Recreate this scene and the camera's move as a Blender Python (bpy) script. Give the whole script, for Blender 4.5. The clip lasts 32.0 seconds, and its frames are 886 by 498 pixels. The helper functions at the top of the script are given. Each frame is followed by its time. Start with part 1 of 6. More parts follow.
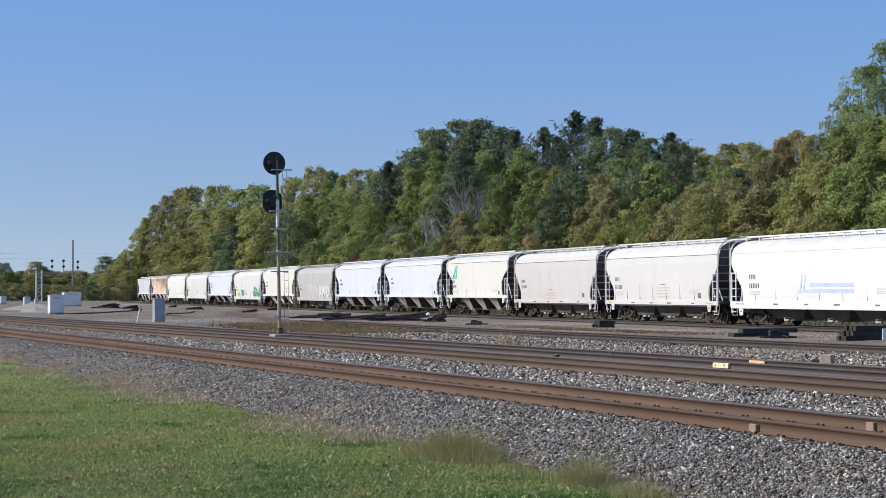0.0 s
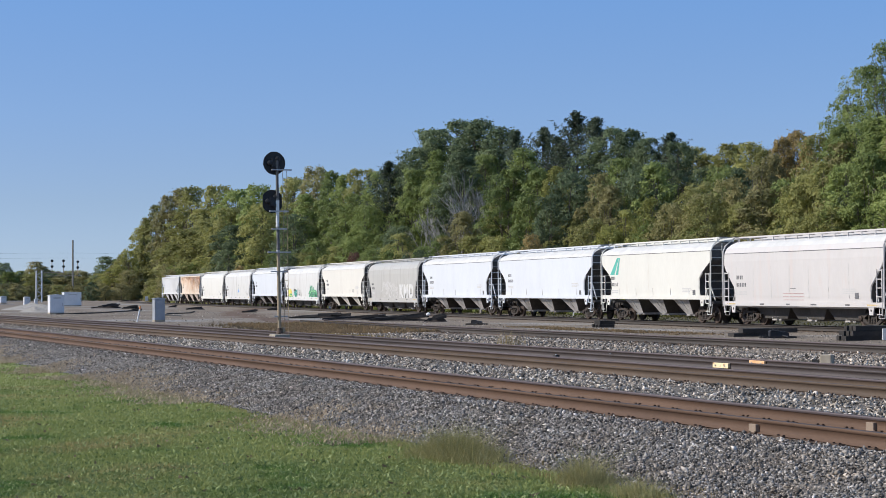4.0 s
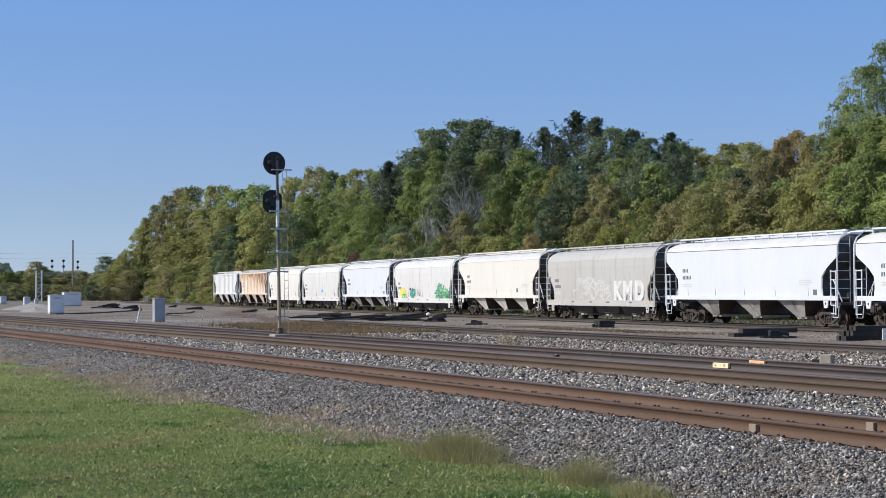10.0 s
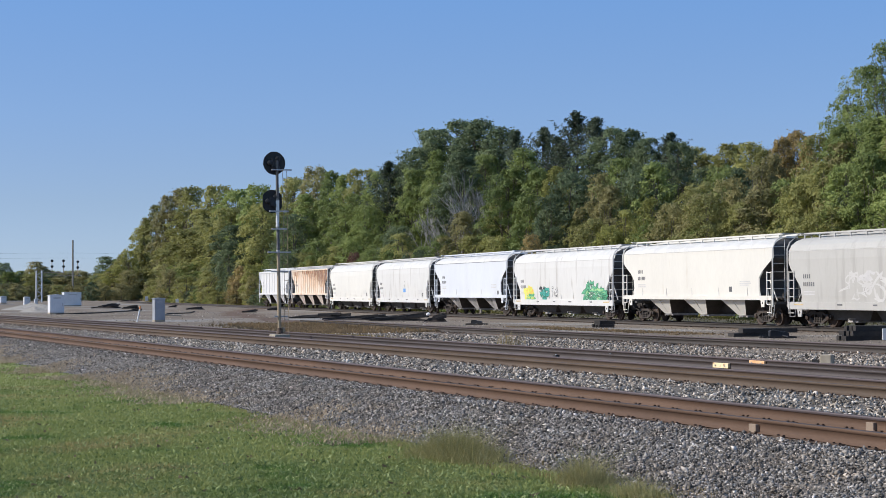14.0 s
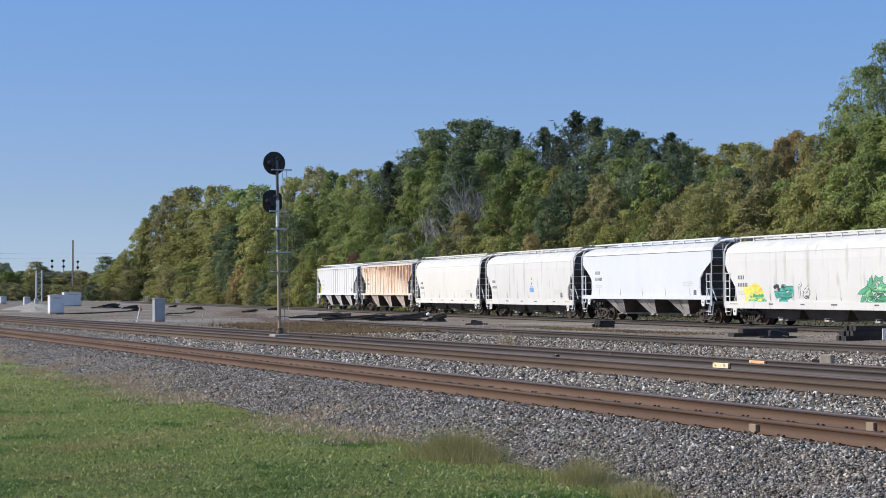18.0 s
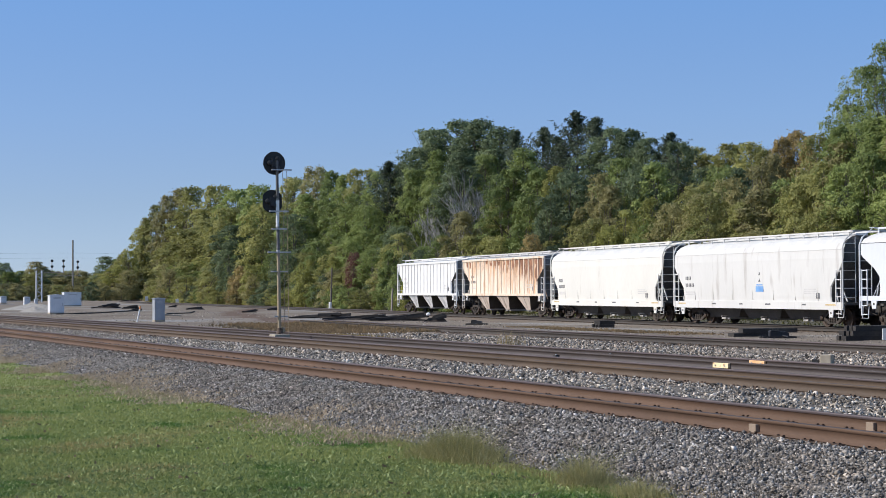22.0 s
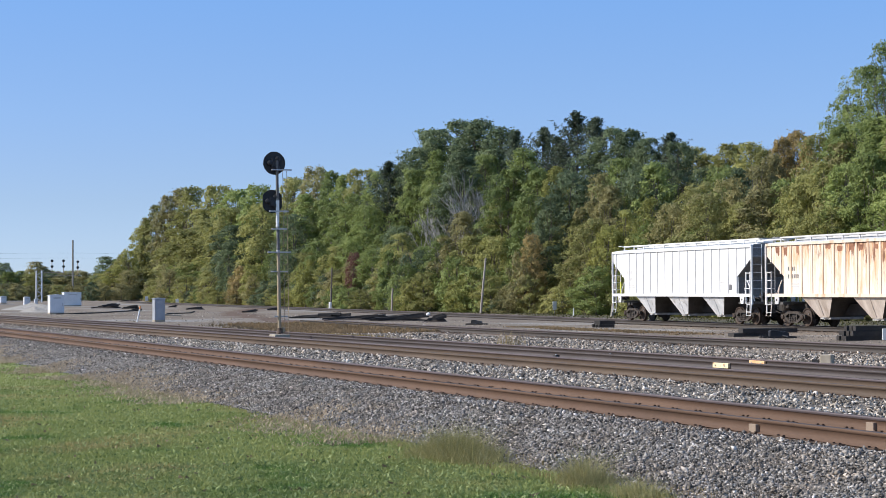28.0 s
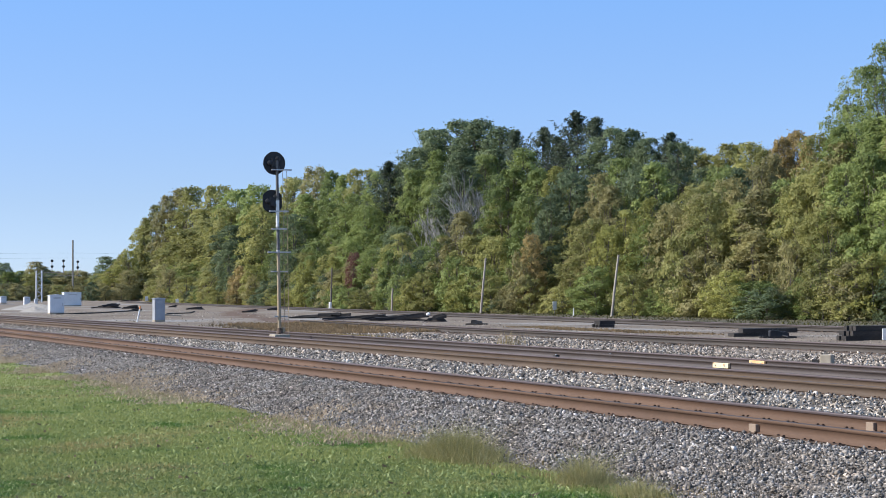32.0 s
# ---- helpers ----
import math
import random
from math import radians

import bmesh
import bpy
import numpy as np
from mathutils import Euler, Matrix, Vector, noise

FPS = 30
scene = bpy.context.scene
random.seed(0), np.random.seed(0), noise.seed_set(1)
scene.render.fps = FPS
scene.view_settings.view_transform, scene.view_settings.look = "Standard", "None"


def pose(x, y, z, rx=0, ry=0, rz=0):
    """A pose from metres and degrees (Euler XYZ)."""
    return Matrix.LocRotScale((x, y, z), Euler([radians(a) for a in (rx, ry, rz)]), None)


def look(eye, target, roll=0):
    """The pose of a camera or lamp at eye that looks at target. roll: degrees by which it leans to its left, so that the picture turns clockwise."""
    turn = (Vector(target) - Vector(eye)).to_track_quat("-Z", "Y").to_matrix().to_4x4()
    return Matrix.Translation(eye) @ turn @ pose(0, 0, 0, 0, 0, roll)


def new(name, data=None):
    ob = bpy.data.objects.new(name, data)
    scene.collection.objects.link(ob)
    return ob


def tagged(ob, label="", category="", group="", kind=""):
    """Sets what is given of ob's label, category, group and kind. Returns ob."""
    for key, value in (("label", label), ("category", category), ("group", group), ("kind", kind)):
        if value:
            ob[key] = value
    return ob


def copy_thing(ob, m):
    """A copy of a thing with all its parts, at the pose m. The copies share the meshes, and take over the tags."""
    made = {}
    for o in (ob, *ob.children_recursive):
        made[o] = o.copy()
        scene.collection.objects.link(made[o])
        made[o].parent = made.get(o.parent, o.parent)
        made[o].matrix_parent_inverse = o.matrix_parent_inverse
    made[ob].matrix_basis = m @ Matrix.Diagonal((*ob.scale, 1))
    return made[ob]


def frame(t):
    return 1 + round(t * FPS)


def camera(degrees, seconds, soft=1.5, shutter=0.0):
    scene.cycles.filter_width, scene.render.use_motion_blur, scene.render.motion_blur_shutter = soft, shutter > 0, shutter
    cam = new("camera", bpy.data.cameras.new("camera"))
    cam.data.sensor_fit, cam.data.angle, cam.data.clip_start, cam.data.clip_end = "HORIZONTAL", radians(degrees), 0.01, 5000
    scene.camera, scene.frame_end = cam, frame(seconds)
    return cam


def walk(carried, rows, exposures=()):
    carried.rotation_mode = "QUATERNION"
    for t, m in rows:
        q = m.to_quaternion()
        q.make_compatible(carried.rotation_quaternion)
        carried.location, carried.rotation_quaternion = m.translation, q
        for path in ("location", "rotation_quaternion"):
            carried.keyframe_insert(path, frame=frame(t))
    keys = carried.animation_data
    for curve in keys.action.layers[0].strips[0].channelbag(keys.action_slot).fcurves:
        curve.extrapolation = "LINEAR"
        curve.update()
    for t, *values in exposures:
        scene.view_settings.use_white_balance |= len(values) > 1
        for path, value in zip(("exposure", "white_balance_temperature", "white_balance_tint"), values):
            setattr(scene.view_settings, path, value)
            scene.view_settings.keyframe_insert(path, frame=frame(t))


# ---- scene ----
# World axes: x runs along the tracks (the train moves towards +x), y away from the viewer, z = 0 at the train's rail top.
EYE = (0.0, 0.0, 1.837)
HEADING = 1.1526
TILT = 0.0241
AIM = (EYE[0] - math.sin(HEADING), EYE[1] + math.cos(HEADING), EYE[2] + math.tan(TILT))
cam = camera(28.74, 32.0, soft=0.7)
still = look(EYE, AIM, -0.23)
walk(cam, [(0.0, still), (32.0, still)],
     exposures=[(0.0, 0.16, 6500, 11), (18.0, 0.16, 6500, 11), (23.0, 0.21, 6500, 11), (25.0, 0.28, 6500, 11), (29.0, 0.50, 6500, 11), (32.0, 0.62, 6500, 11)])

# ---- light ----
SUN_TO = Vector((-0.30, -0.80, 0.56)).normalized()
world = bpy.data.worlds.new("sky")
scene.world = world
world.use_nodes = True
wn = world.node_tree
wn.nodes.clear()
sky = wn.nodes.new("ShaderNodeTexSky")
sky.sky_type = "NISHITA"
sky.sun_disc = False
sky.sun_elevation = math.asin(SUN_TO.z)
sky.sun_rotation = math.atan2(SUN_TO.x, SUN_TO.y)
sky.air_density, sky.dust_density, sky.ozone_density = 0.34, 0.4, 2.6
bg = wn.nodes.new("ShaderNodeBackground")
bg.inputs["Strength"].default_value = 0.15
wo = wn.nodes.new("ShaderNodeOutputWorld")
haze = wn.nodes.new("ShaderNodeMix")
haze.data_type = "RGBA"
haze.inputs[0].default_value = 0.5
# haze: greyer towards the horizon, clear blue above
way_up, height, layers, scaled = (wn.nodes.new("ShaderNode" + k) for k in ("TexCoord", "SeparateXYZ", "ValToRGB", "VectorMath"))
while len(layers.color_ramp.elements) < 5:
    layers.color_ramp.elements.new(0.5)
for e, (at, tone) in zip(layers.color_ramp.elements, ((0.0, (0.42, 0.475, 0.55)), (0.05, (0.345, 0.45, 0.54)), (0.10, (0.30, 0.51, 0.82)), (0.17, (0.235, 0.53, 1.05)), (1.0, (0.27, 0.515, 0.92)))):
    e.position, e.color = at, (*tone, 1)
scaled.operation = "SCALE"
scaled.inputs["Scale"].default_value = 5.0
wn.links.new(way_up.outputs["Generated"], height.inputs[0])
wn.links.new(height.outputs[2], layers.inputs[0])
wn.links.new(layers.outputs[0], scaled.inputs[0])
wn.links.new(scaled.outputs[0], haze.inputs[7])
wn.links.new(sky.outputs[0], haze.inputs[6])
wn.links.new(haze.outputs[2], bg.inputs[0])
wn.links.new(bg.outputs[0], wo.inputs[0])
sun = new("sun", bpy.data.lights.new("sun", "SUN"))
sun.data.energy, sun.data.angle, sun.data.color = 4.2, radians(0.53), (1.0, 0.935, 0.83)
sun.matrix_world = look(tuple(SUN_TO * 100), (0, 0, 0))


# ---- materials ----
def material(name, dark, light, scale=4.0, rough=0.8, metal=0.0, bump=0.2, fine=40.0, extra=None, amount=0.6,
             island=0.0, each=0.0, stretch=(1, 1, 1), spec=0.5, translucent=0.0, dist=0.02):
    """A surface with a coarse and a fine variation between two base colours; extra: (colour, scale, threshold) stains."""
    m = bpy.data.materials.new(name)
    m.use_nodes = True
    nt = m.node_tree
    n, l = nt.nodes, nt.links
    b = n["Principled BSDF"]
    b.inputs["Roughness"].default_value, b.inputs["Metallic"].default_value = rough, metal
    b.inputs["Specular IOR Level"].default_value = spec
    tc = n.new("ShaderNodeTexCoord")
    mp = n.new("ShaderNodeMapping")
    mp.inputs["Scale"].default_value = stretch
    l.new(tc.outputs["Object"], mp.inputs[0])
    coarse = n.new("ShaderNodeTexNoise")
    coarse.inputs["Scale"].default_value, coarse.inputs["Detail"].default_value = scale, 6
    grain = n.new("ShaderNodeTexNoise")
    grain.inputs["Scale"].default_value, grain.inputs["Detail"].default_value = fine, 3
    l.new(mp.outputs[0], coarse.inputs[0])
    l.new(mp.outputs[0], grain.inputs[0])
    add = n.new("ShaderNodeMath")
    add.operation = "MULTIPLY_ADD"
    l.new(grain.outputs[0], add.inputs[0])
    add.inputs[1].default_value = 0.45
    l.new(coarse.outputs[0], add.inputs[2])
    last = add
    for on, kind, out in ((island, "ShaderNodeNewGeometry", "Random Per Island"), (each, "ShaderNodeObjectInfo", "Random")):
        if on:
            src = n.new(kind)
            a2 = n.new("ShaderNodeMath")
            a2.operation = "MULTIPLY_ADD"
            l.new(src.outputs[out], a2.inputs[0])
            a2.inputs[1].default_value = on
            l.new(last.outputs[0], a2.inputs[2])
            a3 = n.new("ShaderNodeMath")
            a3.operation = "SUBTRACT"
            a3.inputs[1].default_value = on / 2
            l.new(a2.outputs[0], a3.inputs[0])
            last = a3
    ramp = n.new("ShaderNodeMapRange")
    ramp.inputs["From Min"].default_value, ramp.inputs["From Max"].default_value = 0.725 - amount / 2, 0.725 + amount / 2
    l.new(last.outputs[0], ramp.inputs[0])
    mix = n.new("ShaderNodeMix")
    mix.data_type = "RGBA"
    mix.inputs[6].default_value, mix.inputs[7].default_value = (*dark, 1), (*light, 1)
    l.new(ramp.outputs[0], mix.inputs[0])
    colour = mix.outputs[2]
    for col, sc, th, st in (extra or ()):
        mp2 = n.new("ShaderNodeMapping")
        mp2.inputs["Scale"].default_value = st
        l.new(tc.outputs["Object"], mp2.inputs[0])
        st_n = n.new("ShaderNodeTexNoise")
        st_n.inputs["Scale"].default_value, st_n.inputs["Detail"].default_value = sc, 5
        l.new(mp2.outputs[0], st_n.inputs[0])
        r2 = n.new("ShaderNodeMapRange")
        r2.inputs["From Min"].default_value, r2.inputs["From Max"].default_value = th, th + 0.13
        l.new(st_n.outputs[0], r2.inputs[0])
        m2 = n.new("ShaderNodeMix")
        m2.data_type = "RGBA"
        l.new(r2.outputs[0], m2.inputs[0])
        l.new(colour, m2.inputs[6])
        m2.inputs[7].default_value = (*col, 1)
        colour = m2.outputs[2]
    l.new(colour, b.inputs["Base Color"])
    if bump:
        bp = n.new("ShaderNodeBump")
        bp.inputs["Strength"].default_value, bp.inputs["Distance"].default_value = bump, dist
        l.new(add.outputs[0], bp.inputs["Height"])
        l.new(bp.outputs[0], b.inputs["Normal"])
    if translucent:
        tr = n.new("ShaderNodeBsdfTranslucent")
        l.new(colour, tr.inputs[0])
        ms = n.new("ShaderNodeMixShader")
        ms.inputs[0].default_value = translucent
        l.new(b.outputs[0], ms.inputs[1])
        l.new(tr.outputs[0], ms.inputs[2])
        l.new(ms.outputs[0], n["Material Output"].inputs[0])
    return m


def stone_material(name, stops, warm, fine=30.0):
    """Broken stone: each piece takes its own grey from a ramp of (place, value), with a dusty grain."""
    m = bpy.data.materials.new(name)
    m.use_nodes = True
    n, l = m.node_tree.nodes, m.node_tree.links
    b = n["Principled BSDF"]
    b.inputs["Roughness"].default_value, b.inputs["Specular IOR Level"].default_value = 0.85, 0.3
    geo, tc = n.new("ShaderNodeNewGeometry"), n.new("ShaderNodeTexCoord")
    ramp = n.new("ShaderNodeValToRGB")
    while len(ramp.color_ramp.elements) < len(stops):
        ramp.color_ramp.elements.new(0.5)
    for e, (at, value) in zip(ramp.color_ramp.elements, stops):
        e.position, e.color = at, (value * warm[0], value * warm[1], value * warm[2], 1)
    l.new(geo.outputs["Random Per Island"], ramp.inputs[0])
    tint, dust = n.new("ShaderNodeTexNoise"), n.new("ShaderNodeTexNoise")
    tint.inputs["Scale"].default_value, tint.inputs["Detail"].default_value = 1.1, 4
    dust.inputs["Scale"].default_value, dust.inputs["Detail"].default_value = fine, 3
    l.new(tc.outputs["Object"], tint.inputs[0])
    l.new(tc.outputs["Object"], dust.inputs[0])
    colour = ramp.outputs[0]
    for src, lo, hi, tone in ((tint, 0.42, 0.70, (0.92, 0.84, 0.76)), (dust, 0.3, 0.75, (0.70, 0.68, 0.66))):
        span, mix = n.new("ShaderNodeMapRange"), n.new("ShaderNodeMix")
        span.inputs["From Min"].default_value, span.inputs["From Max"].default_value = lo, hi
        l.new(src.outputs[0], span.inputs[0])
        mix.data_type, mix.blend_type = "RGBA", "MULTIPLY"
        mix.inputs[7].default_value = (*tone, 1)
        l.new(span.outputs[0], mix.inputs[0])
        l.new(colour, mix.inputs[6])
        colour = mix.outputs[2]
    l.new(colour, b.inputs["Base Color"])
    return m


# ---- mesh helpers ----
class Shape:
    """Collects vertices and faces, and becomes one mesh."""

    def __init__(self):
        self.v, self.f = [], []

    def add(self, verts, faces):
        k = len(self.v)
        self.v += [tuple(p) for p in verts]
        self.f += [tuple(i + k for i in q) for q in faces]
        return self

    def box(self, x0, x1, y0, y1, z0, z1, m=None):
        c = [Vector((x, y, z)) for z in (z0, z1) for y in (y0, y1) for x in (x0, x1)]
        if m:
            c = [m @ p for p in c]
        return self.add(c, [(0, 2, 3, 1), (4, 5, 7, 6), (0, 1, 5, 4), (2, 6, 7, 3), (0, 4, 6, 2), (1, 3, 7, 5)])

    def rods(self, pts, r=0.02, n=6, r2=None):
        """A tube through the points."""
        pts = [Vector(p) for p in pts]
        rings = []
        for i, p in enumerate(pts):
            d = (pts[min(i + 1, len(pts) - 1)] - pts[max(i - 1, 0)]).normalized()
            a = d.orthogonal().normalized()
            b = d.cross(a)
            q = r + ((r2 if r2 is not None else r) - r) * i / max(1, len(pts) - 1)
            rings.append([p + (a * math.cos(6.2832 * j / n) + b * math.sin(6.2832 * j / n)) * q for j in range(n)])
        faces = [tuple(range(n))[::-1], tuple(range((len(pts) - 1) * n, len(pts) * n))]
        for i in range(len(pts) - 1):
            for j in range(n):
                faces.append((i * n + j, i * n + (j + 1) % n, (i + 1) * n + (j + 1) % n, (i + 1) * n + j))
        return self.add([p for ring in rings for p in ring], faces)

    def lathe(self, profile, axis="z", n=24, at=(0, 0, 0)):
        """Turns (radius, height) pairs round an axis."""
        v, f = [], []
        for r, h in profile:
            for j in range(n):
                a = 6.28318 * j / n
                c, s = r * math.cos(a), r * math.sin(a)
                p = {"z": (c, s, h), "y": (c, h, -s), "x": (h, c, s)}[axis]
                v.append((p[0] + at[0], p[1] + at[1], p[2] + at[2]))
        k = len(profile)
        for i in range(k - 1):
            for j in range(n):
                f.append((i * n + j, i * n + (j + 1) % n, (i + 1) * n + (j + 1) % n, (i + 1) * n + j))
        f.append(tuple(range(n))[::-1])
        f.append(tuple(range((k - 1) * n, k * n)))
        return self.add(v, f)

    def prism(self, outline, a, b, axis="y"):
        """A flat outline of (u, v) pairs drawn from a to b along an axis."""
        n = len(outline)
        put = {"y": lambda u, v, w: (u, w, v), "x": lambda u, v, w: (w, u, v), "z": lambda u, v, w: (u, v, w)}[axis]
        v = [put(p, q, a) for p, q in outline] + [put(p, q, b) for p, q in outline]
        f = [tuple(range(n)), tuple(range(n, 2 * n))[::-1]]
        f += [(i, i + n, (i + 1) % n + n, (i + 1) % n) for i in range(n)]
        return self.add(v, f)

    def mesh(self, name, smooth=False, weld=False):
        me = bpy.data.meshes.new(name)
        me.from_pydata(self.v, [], self.f)
        bm = bmesh.new()
        bm.from_mesh(me)
        if weld:
            bmesh.ops.remove_doubles(bm, verts=bm.verts, dist=0.0005)
        bmesh.ops.recalc_face_normals(bm, faces=bm.faces)
        bm.to_mesh(me)
        bm.free()
        if smooth:
            me.shade_smooth()
        return me


def part(name, shape, mat, parent=None, label="", at=None, smooth=False, bevel=0.0):
    """Links a shape (or a ready mesh) as one object under its thing."""
    me = shape.mesh(name, smooth) if isinstance(shape, Shape) else shape
    if bevel:
        bm = bmesh.new()
        bm.from_mesh(me)
        bmesh.ops.bevel(bm, geom=[e for e in bm.edges if e.is_manifold and e.calc_face_angle(0) > 0.5], offset=bevel, segments=2,
                        affect="EDGES", profile=0.6)
        bm.to_mesh(me)
        bm.free()
    if mat and not me.materials:
        me.materials.append(mat)
    ob = new(name, me)
    if parent:
        ob.parent = parent
    if at is not None:
        ob.matrix_basis = at if isinstance(at, Matrix) else Matrix.Translation(at)
    if label:
        ob["label"] = label
    return ob


def thing(name, label, category, at=None, group="", kind=""):
    ob = new(name)
    ob.empty_display_size = 0.2
    if at is not None:
        ob.matrix_basis = at if isinstance(at, Matrix) else Matrix.Translation(at)
    return tagged(ob, label, category, group, kind)


def fast_mesh(name, verts, faces, smooth=False):
    """A large mesh from arrays: verts (n, 3), faces (m, 3 or 4)."""
    me = bpy.data.meshes.new(name)
    verts, faces = np.asarray(verts, "f"), np.asarray(faces, "i")
    k = faces.shape[1]
    me.vertices.add(len(verts))
    me.vertices.foreach_set("co", verts.ravel())
    me.loops.add(faces.size)
    me.loops.foreach_set("vertex_index", faces.ravel())
    me.polygons.add(len(faces))
    me.polygons.foreach_set("loop_start", np.arange(0, faces.size, k, dtype="i"))
    me.update(calc_edges=True)
    me.validate()
    if smooth:
        me.shade_smooth()
    return me


rng = np.random.default_rng(7)


# ---- plan ----
def train_line(x):
    v = min(x + 40.0, 0.0) / 100.0
    return 50.65 + 13.55 * v ** 2 + 6.20 * v ** 3 + 0.96 * v ** 4


def siding_line(x):
    return 34.3 + 0.0016 * min(x + 66.0, 0.0) ** 2


def third_line(x):
    return 23.55 + 0.018 * min(x + 35.0, 0.0)


def second_line(x):
    return 19.72 + 0.012 * min(x + 60.0, 0.0)


def first_line(x):
    return 13.48 + 0.003 * min(x + 60.0, 0.0)


#         name, line, rail top, from, to
TRACKS = [("first_track", first_line, 0.18, -150, 30), ("second_track", second_line, 0.15, -150, 30),
          ("third_track", third_line, 0.13, -150, 30), ("siding_track", siding_line, 0.06, -102, 30),
          ("train_track", train_line, 0.0, -420, 40)]
# ---- palette ----
M_lawn = material("lawn_soil", (0.185, 0.215, 0.078), (0.29, 0.305, 0.125), 0.9, 0.95, bump=0.5, fine=30, amount=0.5, spec=0.2)
M_blade = material("grass_blade", (0.185, 0.235, 0.070), (0.36, 0.385, 0.145), 0.22, 0.7, bump=0, fine=3, amount=0.75, island=0.26, spec=0.2, translucent=0.3,
                   extra=(((0.36, 0.31, 0.14), 0.33, 0.53, (1, 1, 1)), ((0.10, 0.19, 0.045), 0.5, 0.55, (1, 1, 1))))
M_dead = material("dead_brown_weeds", (0.11, 0.086, 0.058), (0.28, 0.225, 0.15), 0.6, 0.9, bump=0, fine=4, amount=0.8, island=0.5, spec=0.1, translucent=0.2)
M_tall = material("tall_weed_blades", (0.20, 0.195, 0.075), (0.46, 0.42, 0.22), 0.6, 0.8, bump=0, fine=4, amount=0.8, island=0.6, spec=0.2, translucent=0.35)
M_dry = material("dry_grass", (0.16, 0.12, 0.05), (0.40, 0.31, 0.15), 0.6, 0.8, bump=0, fine=4, amount=0.8, island=0.6, spec=0.2, translucent=0.25)
M_stone = stone_material("ballast_stone", ((0.0, 0.045), (0.42, 0.18), (0.80, 0.36), (0.95, 0.52), (1.0, 0.80)), (1.0, 0.945, 0.895))
M_pale = stone_material("pale_ballast_stone", ((0.0, 0.05), (0.35, 0.21), (0.72, 0.45), (0.92, 0.70), (1.0, 0.9)), (1.0, 0.925, 0.835))
M_yardstone = stone_material("warm_yard_stone", ((0.0, 0.06), (0.35, 0.20), (0.72, 0.40), (0.92, 0.62), (1.0, 0.82)), (1.0, 0.905, 0.81))
M_bed = material("ballast_bed", (0.062, 0.054, 0.047), (0.25, 0.222, 0.192), 7.0, 0.95, bump=1.0, fine=17, amount=0.5, dist=0.08)
M_yard = material("yard_gravel", (0.118, 0.091, 0.066), (0.266, 0.214, 0.160), 0.35, 0.95, bump=0.8, fine=12, amount=0.55, dist=0.05,
                  extra=((( 0.15, 0.115, 0.085), 0.12, 0.52, (1, 1, 1)), ((0.27, 0.255, 0.235), 0.07, 0.54, (1, 2, 1))))
M_scrub = material("scrub_soil", (0.045, 0.042, 0.024), (0.125, 0.108, 0.065), 0.3, 0.95, bump=0.8, fine=3, amount=0.5)
M_rail = material("rusty_rail", (0.066, 0.037, 0.023), (0.130, 0.074, 0.046), 1.5, 0.8, bump=0.2, fine=60, amount=0.6, stretch=(0.2, 1, 1))
M_yardrail = material("blackened_yard_rail", (0.028, 0.024, 0.022), (0.070, 0.058, 0.050), 1.5, 0.75, bump=0.2, fine=60, amount=0.6, stretch=(0.2, 1, 1))
M_railold = material("dark_rail", (0.058, 0.039, 0.027), (0.116, 0.080, 0.054), 1.5, 0.75, bump=0.2, fine=60, amount=0.6, stretch=(0.2, 1, 1))
M_railgrey = material("grey_worn_rail", (0.050, 0.041, 0.039), (0.098, 0.080, 0.077), 1.5, 0.6, 0.2, bump=0.1, fine=60, amount=0.6, stretch=(0.2, 1, 1))
M_fines = material("rust_stained_fines", (0.068, 0.040, 0.026), (0.178, 0.112, 0.073), 2.5, 0.95, bump=0.9, fine=22, amount=0.5, dist=0.04)
M_head = material("worn_rail_head", (0.055, 0.044, 0.042), (0.11, 0.09, 0.086), 2.0, 0.75, 0.1, bump=0.05, fine=50, stretch=(0.1, 1, 1), spec=0.2)
M_gauge = material("wheel_polished_gauge_face", (0.085, 0.068, 0.072), (0.15, 0.122, 0.126), 2.0, 0.6, 0.3, bump=0.05, fine=50, stretch=(0.1, 1, 1))
M_tie = material("railway_tie", (0.055, 0.038, 0.028), (0.135, 0.095, 0.066), 3.0, 0.9, bump=0.6, fine=25, amount=0.6, each=0.3, stretch=(1, 0.15, 1))
M_clip = material("rail_clip", (0.05, 0.032, 0.024), (0.12, 0.075, 0.05), 6, 0.8, bump=0)

# ---- ground ----
PROFILE = [(-5000, -0.45), (9.3, -0.45), (10.1, -0.42), (11.9, -0.014), (15.1, -0.014), (16.2, -0.15), (17.3, -0.13), (18.2, -0.044),
           (21.2, -0.044), (21.6, -0.064), (25.0, -0.064), (26.2, -0.21), (29.0, -0.2), (48.6, -0.22), (52.6, -0.22), (54.5, -0.42), (72, -0.5), (95, -0.3), (5000, -0.3)]


def bent(x, y):
    """y with the bend of the far tracks taken out."""
    w = min(max((y - 30.0) / 18.0, 0.0), 1.0)
    return y - w * (train_line(x) - 50.65)


def ground_z(x, y):
    q = bent(x, y)
    if x > -104 and abs(y - siding_line(x)) < 2.2:
        return -0.135 - 0.065 * max(0.0, (abs(y - siding_line(x)) - 1.4) / 0.8)
    for (a, za), (b, zb) in zip(PROFILE, PROFILE[1:]):
        if q <= b:
            return za + (zb - za) * (q - a) / (b - a)
    return -0.3


